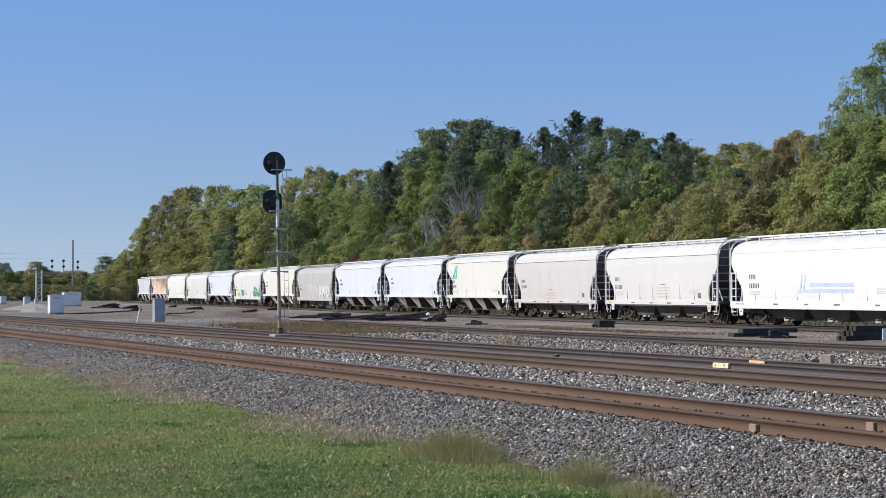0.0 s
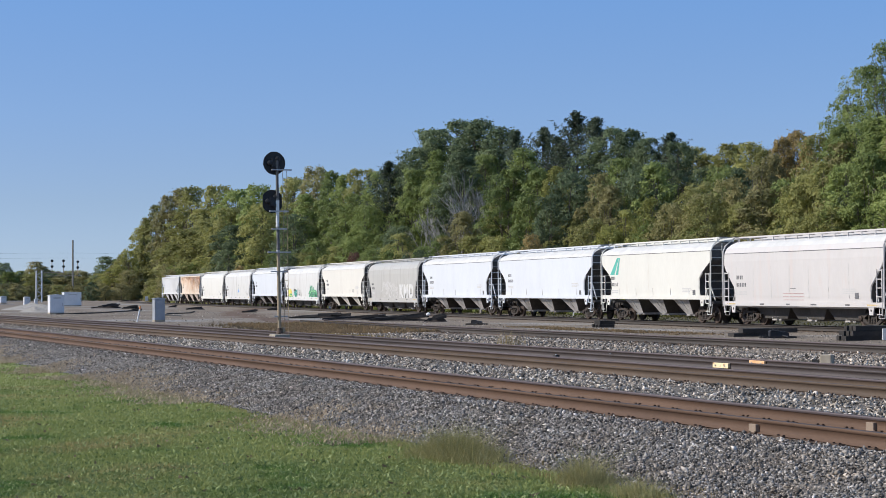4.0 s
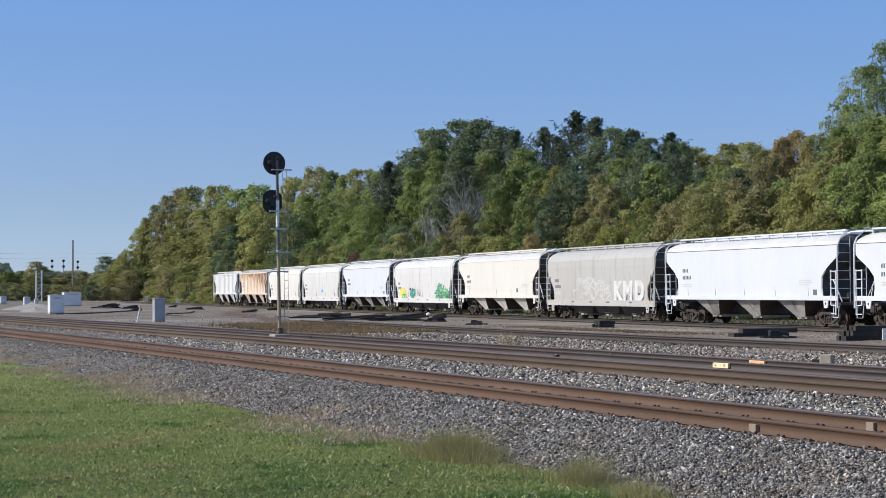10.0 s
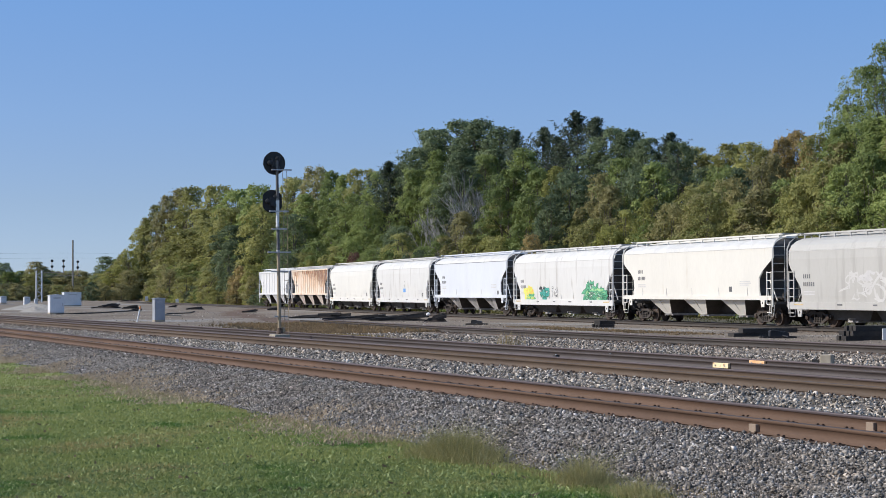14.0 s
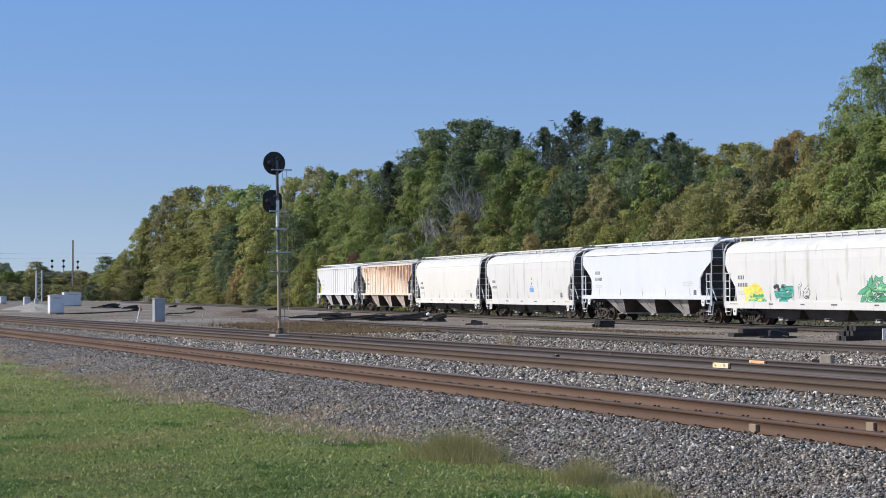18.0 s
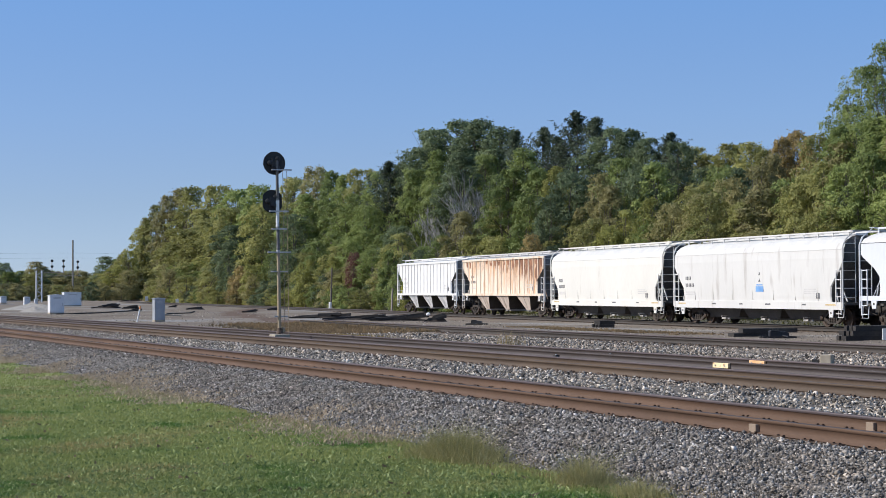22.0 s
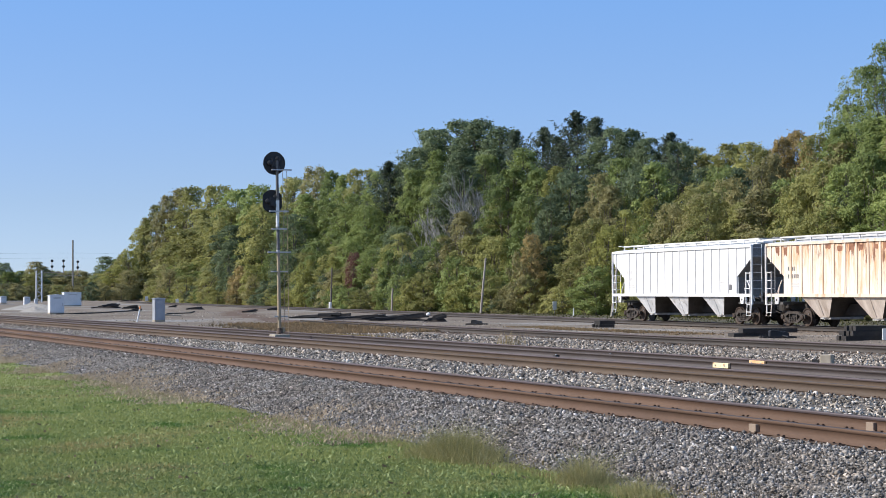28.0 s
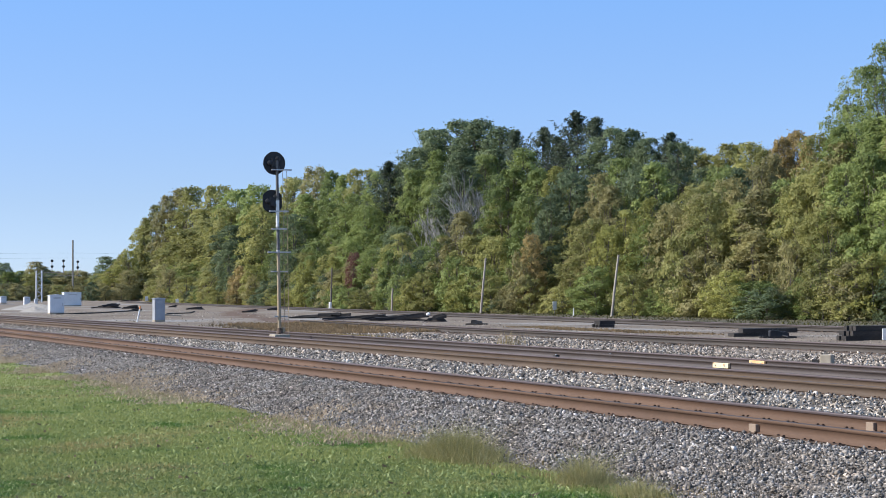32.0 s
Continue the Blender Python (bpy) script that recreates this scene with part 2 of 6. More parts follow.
def steps(*runs):
    out = []
    for a, b, d in runs:
        out += list(np.arange(a, b, d))
    return out + [runs[-1][1]]


def build_ground():
    xs = steps((-4500, -900, 300), (-900, -420, 40), (-420, -120, 4), (-120, -12, 0.6), (-12, 60, 6), (60, 3000, 420))
    ys = steps((-3000, -60, 420), (-60, 4, 8), (4, 27, 0.3), (27, 62, 1.2), (62, 130, 4), (130, 400, 30), (400, 4500, 400))
    verts = []
    for x in xs:
        for y in ys:
            z = ground_z(x, y)
            if -120 <= x <= -12 and 10.5 < y < 62:
                z += 0.022 * noise.noise((x * 1.7, y * 1.7, 3.0)) + (0.05 * noise.noise((x * 0.25, y * 0.25, 9.0)) if 26 < y < 47 else 0)
            verts.append((x, y, z))
    k = len(ys)
    faces, mats = [], []
    for i in range(len(xs) - 1):
        for j in range(k - 1):
            faces.append((i * k + j, (i + 1) * k + j, (i + 1) * k + j + 1, i * k + j + 1))
            q = bent(xs[i], ys[j] + 0.1)
            stained = any(abs(ys[j] + 0.15 - line(xs[i])) < 1.30 for _, line, *_r in TRACKS[:4])
            mats.append(4 if stained else 0 if q < 9.9 else 1 if q < 25.5 else 2 if q < 61 else 3)
    me = fast_mesh("ground", verts, faces, True)
    for m in (M_lawn, M_bed, M_yard, M_scrub, M_fines):
        me.materials.append(m)
    me.polygons.foreach_set("material_index", np.array(mats, "i"))
    tagged(new("ground", me), "flat railway ground with lawn, grey ballast and gravel", "ground", kind="structure")


def scatter_stones(name, mat, n, x0, x1, y0, y1, size, label, power=1.0):
    """Loose angular stones, one joined piece of stuff."""
    u = rng.random(n) ** power
    x = x1 + (x0 - x1) * u
    y = y0 + (y1 - y0) * rng.random(n)
    y = y + 0.25 * np.sin(x * 1.3) * (rng.random(n) > 0.7)
    clear = 0.93 + 0.25 * rng.random(n) ** 2
    keep = np.array([all(abs(b - line(a)) > c for _, line, *_r in TRACKS[:4]) for a, b, c in zip(x, y, clear)])
    x, y = x[keep], y[keep]
    n = len(x)
    z = np.array([ground_z(a, b) for a, b in zip(x, y)])
    s = size * (0.5 + 1.0 * rng.random((n, 1)) ** 2.2)
    base = np.array([(1, 0, 0), (-1, 0, 0), (0, 1, 0), (0, -1, 0), (0, 0, 1), (0, 0, -1)], "f")
    v = base[None] * (0.45 + 0.55 * rng.random((n, 6, 1))) + 0.75 * (rng.random((n, 6, 3)) - 0.5)
    v = v * (0.45 + 0.95 * rng.random((n, 1, 3)))
    a = rng.random(n) * 6.283
    t = (rng.random(n) - 0.5) * 2.4
    ca, sa, ct, st = np.cos(a), np.sin(a), np.cos(t), np.sin(t)
    vx, vy, vz = v[..., 0], v[..., 1], v[..., 2]
    vy, vz = vy * ct[:, None] - vz * st[:, None], vy * st[:, None] + vz * ct[:, None]
    vx, vy = vx * ca[:, None] - vy * sa[:, None], vx * sa[:, None] + vy * ca[:, None]
    v = np.stack([vx, vy, vz * 0.8], -1) * s[:, :, None]
    v += np.stack([x, y, z + s[:, 0] * (-0.25 + 0.75 * rng.random(n))], -1)[:, None, :]
    tri = np.array([(0, 2, 4), (2, 1, 4), (1, 3, 4), (3, 0, 4), (2, 0, 5), (1, 2, 5), (3, 1, 5), (0, 3, 5)])
    f = (tri[None] + 6 * np.arange(n)[:, None, None]).reshape(-1, 3)
    me = fast_mesh(name, v.reshape(-1, 3), f)
    me.materials.append(mat)
    tagged(new(name, me), label, "ballast", kind="stuff")


def scatter_blades(name, mat, x, y, height, width, label, per=3, lean=0.5, category="grass", z=None):
    """Tufts of thin grass blades at the given places."""
    n = len(x)
    z = np.array([ground_z(a, b) for a, b in zip(x, y)]) if z is None else z
    x, y, z = (np.repeat(c, per) for c in (x, y, z))
    n = len(x)
    x = x + (rng.random(n) - 0.5) * 0.1
    y = y + (rng.random(n) - 0.5) * 0.1
    h = np.repeat(height, per) * (0.5 + 0.8 * rng.random(n))
    a = rng.random(n) * 6.283
    w = width * (0.6 + 0.8 * rng.random(n))
    la, ll = rng.random(n) * 6.283, lean * h * rng.random(n)
    dx, dy = np.cos(a) * w, np.sin(a) * w
    lx, ly = np.cos(la) * ll, np.sin(la) * ll
    v = np.empty((n, 5, 3), "f")
    v[:, 0] = np.stack([x - dx, y - dy, z - 0.02], -1)
    v[:, 1] = np.stack([x + dx, y + dy, z - 0.02], -1)
    v[:, 2] = np.stack([x + dx * 0.7 + lx * 0.35, y + dy * 0.7 + ly * 0.35, z + h * 0.6], -1)
    v[:, 3] = np.stack([x - dx * 0.7 + lx * 0.35, y - dy * 0.7 + ly * 0.35, z + h * 0.6], -1)
    v[:, 4] = np.stack([x + lx, y + ly, z + h], -1)
    tri = np.array([(0, 1, 2), (0, 2, 3), (3, 2, 4)])
    f = (tri[None] + 5 * np.arange(n)[:, None, None]).reshape(-1, 3)
    me = fast_mesh(name, v.reshape(-1, 3), f)
    me.materials.append(mat)
    tagged(new(name, me), label, category, kind="stuff")


def in_view(n, y0, y1, near, far):
    """Random places on the ground inside the viewer's sector, between two distances."""
    d = near * (far / near) ** rng.random(n * 3)
    a = (rng.random(n * 3) - 0.5) * 0.54
    head = math.pi / 2 + HEADING + a
    x, y = d * np.cos(head), d * np.sin(head)
    ok = (y > y0) & (y < y1)
    return x[ok][:n], y[ok][:n]


# ---- tracks ----
def sweep(line, dy, z, x0, x1, step, outline, mats):
    """A rail: an outline of (y, z) pairs carried along a line of the plan."""
    xs = np.arange(x0, x1 + 0.01, step)
    k = len(outline)
    v, f, mi = [], [], []
    for x in xs:
        t = (line(x + 0.5) - line(x - 0.5))
        y = line(x)
        for a, b in outline:
            v.append((x - t * (a + dy), y + a + dy, z + b))
    for i in range(len(xs) - 1):
        for j in range(k):
            f.append((i * k + j, i * k + (j + 1) % k, (i + 1) * k + (j + 1) % k, (i + 1) * k + j))
            mi.append(mats[j])
    return v, f, mi


RAIL = [(-0.075, -0.185), (0.075, -0.185), (0.075, -0.178), (0.022, -0.168), (0.020, -0.047), (0.037, -0.042), (0.037, -0.004), (0.033, 0),
        (-0.033, 0), (-0.037, -0.004), (-0.037, -0.042), (-0.020, -0.047), (-0.022, -0.168), (-0.075, -0.178)]
# 0 rusty, 1 running top, 2 gauge face polished by the wheels
RAIL_NEAR = [0, 0, 0, 0, 0, 2, 1, 1, 1, 0, 0, 0, 0, 0]
RAIL_FAR = [0, 0, 0, 0, 0, 0, 1, 1, 2, 2, 0, 0, 0, 0]


def build_track(name, line, top, x0, x1):
    far = name == "train_track"
    label = {"first_track": "rusty brown railway track on wooden ties in grey ballast",
             "second_track": "brown railway track on ties in pale ballast",
             "third_track": "dark railway track with worn steel rail heads",
             "siding_track": "dark curved siding track in gravel",
             "train_track": "rusty running track that carries the freight train"}[name]
    base = tagged(thing("railway_track", label, "railway track", group="parallel tracks"), kind="structure")
    for side in (-0.7525, 0.7525):
        v, f, mi = sweep(line, side, top, x0, x1, 3.0, RAIL, RAIL_NEAR if side < 0 else RAIL_FAR)
        me = fast_mesh("rail", v, f)
        me.materials.append(M_rail if name == "first_track" else M_railgrey if name == "third_track" else M_yardrail if name in ("siding_track", "train_track") else M_railold)
        me.materials.append(M_head)
        me.materials.append(M_gauge)
        me.polygons.foreach_set("material_index", np.array(mi, "i"))
        part("rail", me, None, base)
    tie = Shape().box(-0.115, 0.115, -1.3, 1.3, -0.17, 0).mesh("tie")
    bm = bmesh.new()
    bm.from_mesh(tie)
    bmesh.ops.bevel(bm, geom=list(bm.edges), offset=0.012, segments=1, affect="EDGES")
    bm.to_mesh(tie)
    bm.free()
    tie.materials.append(M_tie)
    rest, clips = Shape(), Shape()
    x, n = (-12.0 if not far else -52.0), 0
    r = random.Random(5)
    while x > x0:
        t = math.atan2(line(x + 0.5) - line(x - 0.5), 1.0)
        m = Matrix.Translation((x, line(x) + r.uniform(-0.04, 0.04), top - 0.187)) @ Matrix.Rotation(t, 4, "Z")
        n += 1
        if n <= 180 and not far:
            part("tie", tie, None, base, at=m @ Matrix.Rotation(r.uniform(-0.02, 0.02), 4, "Z"))
        else:
            rest.box(-0.115, 0.115, -1.3, 1.3, -0.17, 0, m)
        if n < 160 and not far:
            for side in (-0.7525, 0.7525):
                clips.box(-0.09, 0.09, side - 0.14, side + 0.14, 0.001, 0.012, m)
                for u in (-0.06, 0.06):
                    for w in (-0.095, 0.095):
                        clips.box(u - 0.013, u + 0.013, side + w - 0.018, side + w + 0.018, 0.012, 0.028, m)
        x -= 0.61
    if rest.v:
        part("distant_ties", rest, M_tie, base)["kind"] = "stuff"
    if clips.v:
        part("tie_plates_and_spikes", clips, M_clip, base)["kind"] = "stuff"


build_ground()
for row in TRACKS:
    build_track(*row)
scatter_stones("shoulder_ballast", M_stone, 98000, -40, -13.5, 9.9, 13.0, 0.029, "loose grey ballast stones on the track shoulder", 1.3)
scatter_stones("shoulder_ballast", M_stone, 42000, -105, -40, 9.9, 13.0, 0.031, "loose grey ballast stones on the track shoulder", 1.2)
scatter_stones("track_ballast", M_pale, 44000, -66, -17, 14.1, 19.1, 0.046, "pale ballast stones between two tracks", 1.3)
scatter_stones("track_ballast", M_pale, 13000, -125, -66, 14.1, 18.9, 0.048, "pale ballast stones between two tracks", 1.0)
scatter_stones("yard_ballast", M_yardstone, 42000, -68, -28, 24.6, 32.8, 0.052, "whitish loose stones along the yard track", 1.2)
scatter_stones("yard_ballast", M_yardstone, 15000, -110, -42, 33.0, 49.0, 0.030, "small scattered stones on the yard gravel", 1.2)
scatter_stones("yard_ballast", M_yardstone, 3700, -76.5, -62, 25.2, 32.6, 0.075, "whitish loose stones between the mast and the siding", 1.1)
scatter_stones("yard_ballast", M_yardstone, 4000, -190, -105, 27.5, 50.0, 0.045, "small scattered stones on the far yard gravel", 1.0)
gx, gy = in_view(85000, -16, 9.95, 19.0, 70.0)
scatter_blades("lawn_grass", M_blade, gx, gy, 0.026 + 0.014 * rng.random(len(gx)), 0.009, "short mown green grass with patches of pale blades", 2, 1.6)
cx, cy = in_view(6000, -12, 9.6, 18.5, 42.0)
M_clover = material("clover_leaves", (0.085, 0.140, 0.040), (0.34, 0.40, 0.16), 0.8, 0.6, bump=0, fine=5, amount=0.8, island=0.8, spec=0.4, translucent=0.25)
scatter_blades("lawn_clover", M_clover, cx, cy, 0.02 + 0.03 * rng.random(len(cx)), 0.016, "patches of broad dark clover leaves in the lawn", 3, 2.4)
nx, ny = in_view(5200, -12, 9.3, 18.0, 23.5)
scatter_blades("lawn_clover", M_clover, nx, ny, 0.02 + 0.025 * rng.random(len(nx)), 0.013, "lush green clover and grass in the lawn", 3, 2.2)
# ---- train ----
def paint(name, base, streak=(0.42, 0.38, 0.34), th=0.60, rough=0.5, rust=None):
    dark = tuple(c * 0.86 for c in base)
    extra = [(streak, 1.1, th, (2.2, 1.0, 0.35))]
    if rust:
        extra.append((rust, 1.7, 0.60, (1.2, 1, 0.8)))
    return material(name, dark, base, 0.6, rough, bump=0.04, fine=9, amount=0.7, extra=extra, stretch=(1, 1, 0.4), spec=0.4)


P_roof = material("dusty_pale_roof", (0.50, 0.495, 0.485), (0.66, 0.655, 0.64), 0.8, 0.7, bump=0.05, fine=8, stretch=(1.5, 1, 1))
P_white = paint("white_car_paint", (0.76, 0.76, 0.76), (0.60, 0.59, 0.58), 0.70)
P_bluewhite = paint("cool_white_car_paint", (0.675, 0.705, 0.755), (0.56, 0.575, 0.60), 0.70)
P_offwhite = paint("off_white_car_paint", (0.74, 0.725, 0.68), (0.56, 0.53, 0.48), 0.66)
P_milk = paint("milky_car_paint", (0.72, 0.71, 0.66), (0.60, 0.56, 0.49), 0.66)
P_chalkwhite = paint("chalky_white_car_paint", (0.665, 0.655, 0.64), (0.60, 0.56, 0.53), 0.66)
P_palegrey = paint("pale_grey_car_paint", (0.675, 0.67, 0.655), (0.48, 0.46, 0.44), 0.58)
P_cream = paint("cream_car_paint", (0.735, 0.712, 0.655), (0.60, 0.55, 0.47), 0.66)
P_grey = paint("weathered_grey_car_paint", (0.49, 0.48, 0.455), (0.39, 0.375, 0.355), 0.55)
P_pink = paint("faded_pinkish_car_paint", (0.6, 0.575, 0.565), (0.57, 0.52, 0.50), 0.57)
P_truck = material("dusty_truck_iron", (0.022, 0.018, 0.016), (0.078, 0.064, 0.055), 2.5, 0.85, bump=0.2, fine=25)
P_seam = material("streaked_seam_dirt", (0.46, 0.44, 0.43), (0.66, 0.64, 0.63), 3, 0.8, bump=0)
P_seamfaint = material("faint_seam_dirt", (0.50, 0.485, 0.46), (0.62, 0.60, 0.575), 3, 0.8, bump=0)
P_redline = material("faded_red_lettering", (0.34, 0.21, 0.20), (0.52, 0.38, 0.36), 5, 0.7, bump=0)
P_tan = material("tan_sill_stain", (0.42, 0.31, 0.16), (0.66, 0.52, 0.30), 3, 0.8, bump=0)
# hopper slopes: grime, with the shade under the car painted into the colour
P_slope = material("grimy_shaded_hopper_slope", (0.028, 0.026, 0.024), (0.095, 0.088, 0.082), 1.2, 0.85, bump=0.1, fine=12)
def rust_drips(name, paint_colour, stain, rust):
    """Old paint with rust that runs down in uneven streaks from the top edge, heavier towards one end."""
    m = material(name, tuple(c * 0.9 for c in paint_colour), paint_colour, 1.1, 0.75, bump=0.05, fine=14, amount=0.7, stretch=(1.5, 1, 0.5))
    n, l = m.node_tree.nodes, m.node_tree.links
    b = n["Principled BSDF"]
    colour = b.inputs["Base Color"].links[0].from_socket
    tc, xyz = n.new("ShaderNodeTexCoord"), n.new("ShaderNodeSeparateXYZ")
    l.new(tc.outputs["Object"], xyz.inputs[0])
    for tone, scale, stretch, high, side, lo, hi in ((stain, 1.3, (2.2, 1, 0.55), 0.05, 0.008, 0.60, 0.80), (stain, 1.0, (9.0, 1, 0.35), 0.06, 0.006, 0.66, 0.84), (rust, 1.6, (2.6, 1, 0.8), 0.105, 0.016, 0.87, 1.0),
                                                     (rust, 1.0, (11.0, 1, 0.45), 0.075, 0.012, 0.80, 0.95)):
        mp, noise_tex, up, along, span, mix = (n.new("ShaderNode" + k) for k in ("Mapping", "TexNoise", "Math", "Math", "MapRange", "Mix"))
        mp.inputs["Scale"].default_value = stretch
        l.new(tc.outputs["Object"], mp.inputs[0])
        noise_tex.inputs["Scale"].default_value, noise_tex.inputs["Detail"].default_value, noise_tex.inputs["Roughness"].default_value = scale, 7, 0.62
        l.new(mp.outputs[0], noise_tex.inputs[0])
        up.operation = along.operation = "MULTIPLY_ADD"
        up.inputs[1].default_value, along.inputs[1].default_value = high, side
        l.new(xyz.outputs[2], up.inputs[0])
        l.new(noise_tex.outputs[0], up.inputs[2])
        l.new(xyz.outputs[0], along.inputs[0])
        l.new(up.outputs[0], along.inputs[2])
        span.inputs["From Min"].default_value, span.inputs["From Max"].default_value = lo, hi
        l.new(along.outputs[0], span.inputs[0])
        mix.data_type = "RGBA"
        mix.inputs[7].default_value = (*tone, 1)
        l.new(span.outputs[0], mix.inputs[0])
        l.new(colour, mix.inputs[6])
        colour = mix.outputs[2]
    l.new(colour, b.inputs["Base Color"])
    return m


P_rusty = rust_drips("rust_streaked_peach_paint", (0.81, 0.70, 0.59), (0.62, 0.36, 0.20), (0.20, 0.095, 0.055))
P_rustpatch = material("bare_rust_patch", (0.15, 0.06, 0.038), (0.38, 0.19, 0.11), 2.4, 0.9, bump=0.1, fine=10)
P_rustpale = paint("chalky_peach_paint", (0.77, 0.65, 0.53), (0.60, 0.40, 0.27), 0.54, 0.7)
P_sooty = material("sooty_underframe", (0.018, 0.016, 0.015), (0.06, 0.052, 0.047), 2.5, 0.85, bump=0.2, fine=30)
P_hopper = material("dusty_hopper_sheet", (0.25, 0.24, 0.235), (0.50, 0.485, 0.47), 1.4, 0.8, bump=0.1, fine=12, extra=(((0.16, 0.15, 0.14), 1.1, 0.56, (1, 1, 0.7)),))
P_palehopper = material("pale_grey_hopper_sheet", (0.38, 0.385, 0.40), (0.66, 0.665, 0.68), 1.4, 0.75, bump=0.08, fine=14, extra=(((0.20, 0.19, 0.18), 3.5, 0.60, (1, 1, 1)),))
P_gate = material("pale_outlet_steel", (0.22, 0.21, 0.20), (0.56, 0.54, 0.52), 5, 0.7, bump=0.05)
P_rusthopper = material("rust_stained_hopper_sheet", (0.34, 0.27, 0.22), (0.66, 0.58, 0.52), 1.4, 0.8, bump=0.1, fine=9, stretch=(2, 1, 0.5))
P_wheel = material("rusty_wheel_steel", (0.03, 0.022, 0.018), (0.085, 0.058, 0.045), 5, 0.7, 0.3, bump=0.1)
P_tread = material("bright_wheel_tread", (0.25, 0.23, 0.22), (0.42, 0.40, 0.38), 5, 0.4, 0.8, bump=0)
# car ends: grime plus end shade, both painted into one dark colour
P_grimeshade = material("grimy_shaded_car_end", (0.035, 0.034, 0.034), (0.13, 0.125, 0.12), 1.2, 0.8, bump=0.1, fine=12)
# pale end painted grey to stand for its shaded side
P_palend = material("shaded_pale_car_end", (0.11, 0.11, 0.11), (0.28, 0.28, 0.28), 1.2, 0.8, bump=0.1, fine=12)
P_mark = material("faded_black_lettering", (0.07, 0.07, 0.075), (0.19, 0.19, 0.20), 8, 0.7, bump=0)
P_line = material("dark_roof_joint", (0.05, 0.05, 0.055), (0.14, 0.14, 0.15), 8, 0.7, bump=0)
P_faded = material("faded_blue_logo_paint", (0.38, 0.48, 0.66), (0.55, 0.63, 0.78), 2, 0.6, bump=0)
P_blue = material("blue_logo_paint", (0.10, 0.25, 0.55), (0.22, 0.42, 0.72), 3, 0.6, bump=0)
P_teal = material("teal_logo_paint", (0.05, 0.33, 0.28), (0.12, 0.48, 0.40), 3, 0.6, bump=0)
P_tagwhite = material("white_spray_paint", (0.50, 0.50, 0.49), (0.74, 0.74, 0.73), 1.6, 0.6, bump=0)
P_taggreen = material("green_spray_paint", (0.04, 0.26, 0.13), (0.16, 0.46, 0.28), 2.2, 0.6, bump=0)
P_taglime = material("lime_spray_paint", (0.20, 0.45, 0.15), (0.45, 0.68, 0.35), 2.2, 0.6, bump=0)
P_tagdark = material("dark_green_spray_paint", (0.01, 0.08, 0.04), (0.04, 0.18, 0.09), 2.2, 0.6, bump=0)
P_tagyellow = material("yellow_spray_paint", (0.55, 0.60, 0.08), (0.80, 0.74, 0.16), 2.2, 0.6, bump=0)
P_tagteal = material("teal_spray_paint", (0.02, 0.25, 0.22), (0.12, 0.50, 0.42), 2.2, 0.6, bump=0)
P_tagfaint = material("faint_pale_spray_paint", (0.50, 0.49, 0.475), (0.57, 0.56, 0.55), 2.2, 0.6, bump=0)
P_tagorange = material("orange_spray_paint", (0.80, 0.38, 0.08), (0.86, 0.55, 0.16), 2.2, 0.6, bump=0)
P_tagblack = material("black_spray_paint", (0.02, 0.02, 0.022), (0.06, 0.06, 0.065), 2.2, 0.6, bump=0)
P_taggrey = material("pale_spray_paint", (0.45, 0.44, 0.44), (0.62, 0.61, 0.60), 2.2, 0.6, bump=0)

#  (height, inset of the end, half width) from the bottom up
FORMS = {
    "bay": [(1.38, 1.30, 1.52), (1.46, 1.34, 1.58), (1.90, 1.42, 1.59), (2.40, 1.38, 1.6), (2.75, 1.02, 1.6), (3.05, 0.55, 1.6), (3.26, 0.18, 1.6), (3.42, 0.0, 1.6),
            (3.95, 0.0, 1.6), (4.13, 0.08, 1.48), (4.29, 0.22, 1.22), (4.39, 0.36, 0.95), (4.43, 0.42, 0.70)],
    "deep": [(0.92, 1.0, 1.42), (1.20, 1.05, 1.55), (1.50, 1.10, 1.58), (1.95, 1.02, 1.60), (2.45, 0.55, 1.61), (2.85, 0.18, 1.61), (3.10, 0.02, 1.61), (3.30, 0.0, 1.61),
             (3.74, 0.0, 1.58), (3.99, 0.04, 1.46), (4.19, 0.14, 1.24), (4.32, 0.26, 0.96), (4.37, 0.34, 0.70)],
    "ribbed": [(1.46, 1.55, 1.42), (1.50, 1.55, 1.47), (2.50, 1.55, 1.47), (3.45, 0.06, 1.47), (3.55, 0.0, 1.47), (4.01, 0.0, 1.47),
               (4.13, 0.0, 1.47), (4.16, 0.02, 1.40), (4.25, 0.05, 0.70)],
}


def side_y(form, z):
    lv = FORMS[form]
    for (a, _, wa), (b, _, wb) in zip(lv, lv[1:]):
        if a <= z <= b:
            return wa + (wb - wa) * (z - a) / (b - a)
    return lv[-1][2]


def car_body(form, h):
    s = Shape()
    c = 0.05
    rings = []
    for z, inset, w in FORMS[form]:
        L = h - inset
        rings.append([(L, -w + c, z), (L - c, -w, z), (-L + c, -w, z), (-L, -w + c, z), (-L, w - c, z), (-L + c, w, z), (L - c, w, z), (L, w - c, z)])
    n = 8
    faces = [tuple(range(n)), tuple(range((len(rings) - 1) * n, len(rings) * n))[::-1]]
    for i in range(len(rings) - 1):
        for j in range(n):
            faces.append((i * n + j, i * n + (j + 1) % n, (i + 1) * n + (j + 1) % n, (i + 1) * n + j))
    return s.add([p for r in rings for p in r], faces)


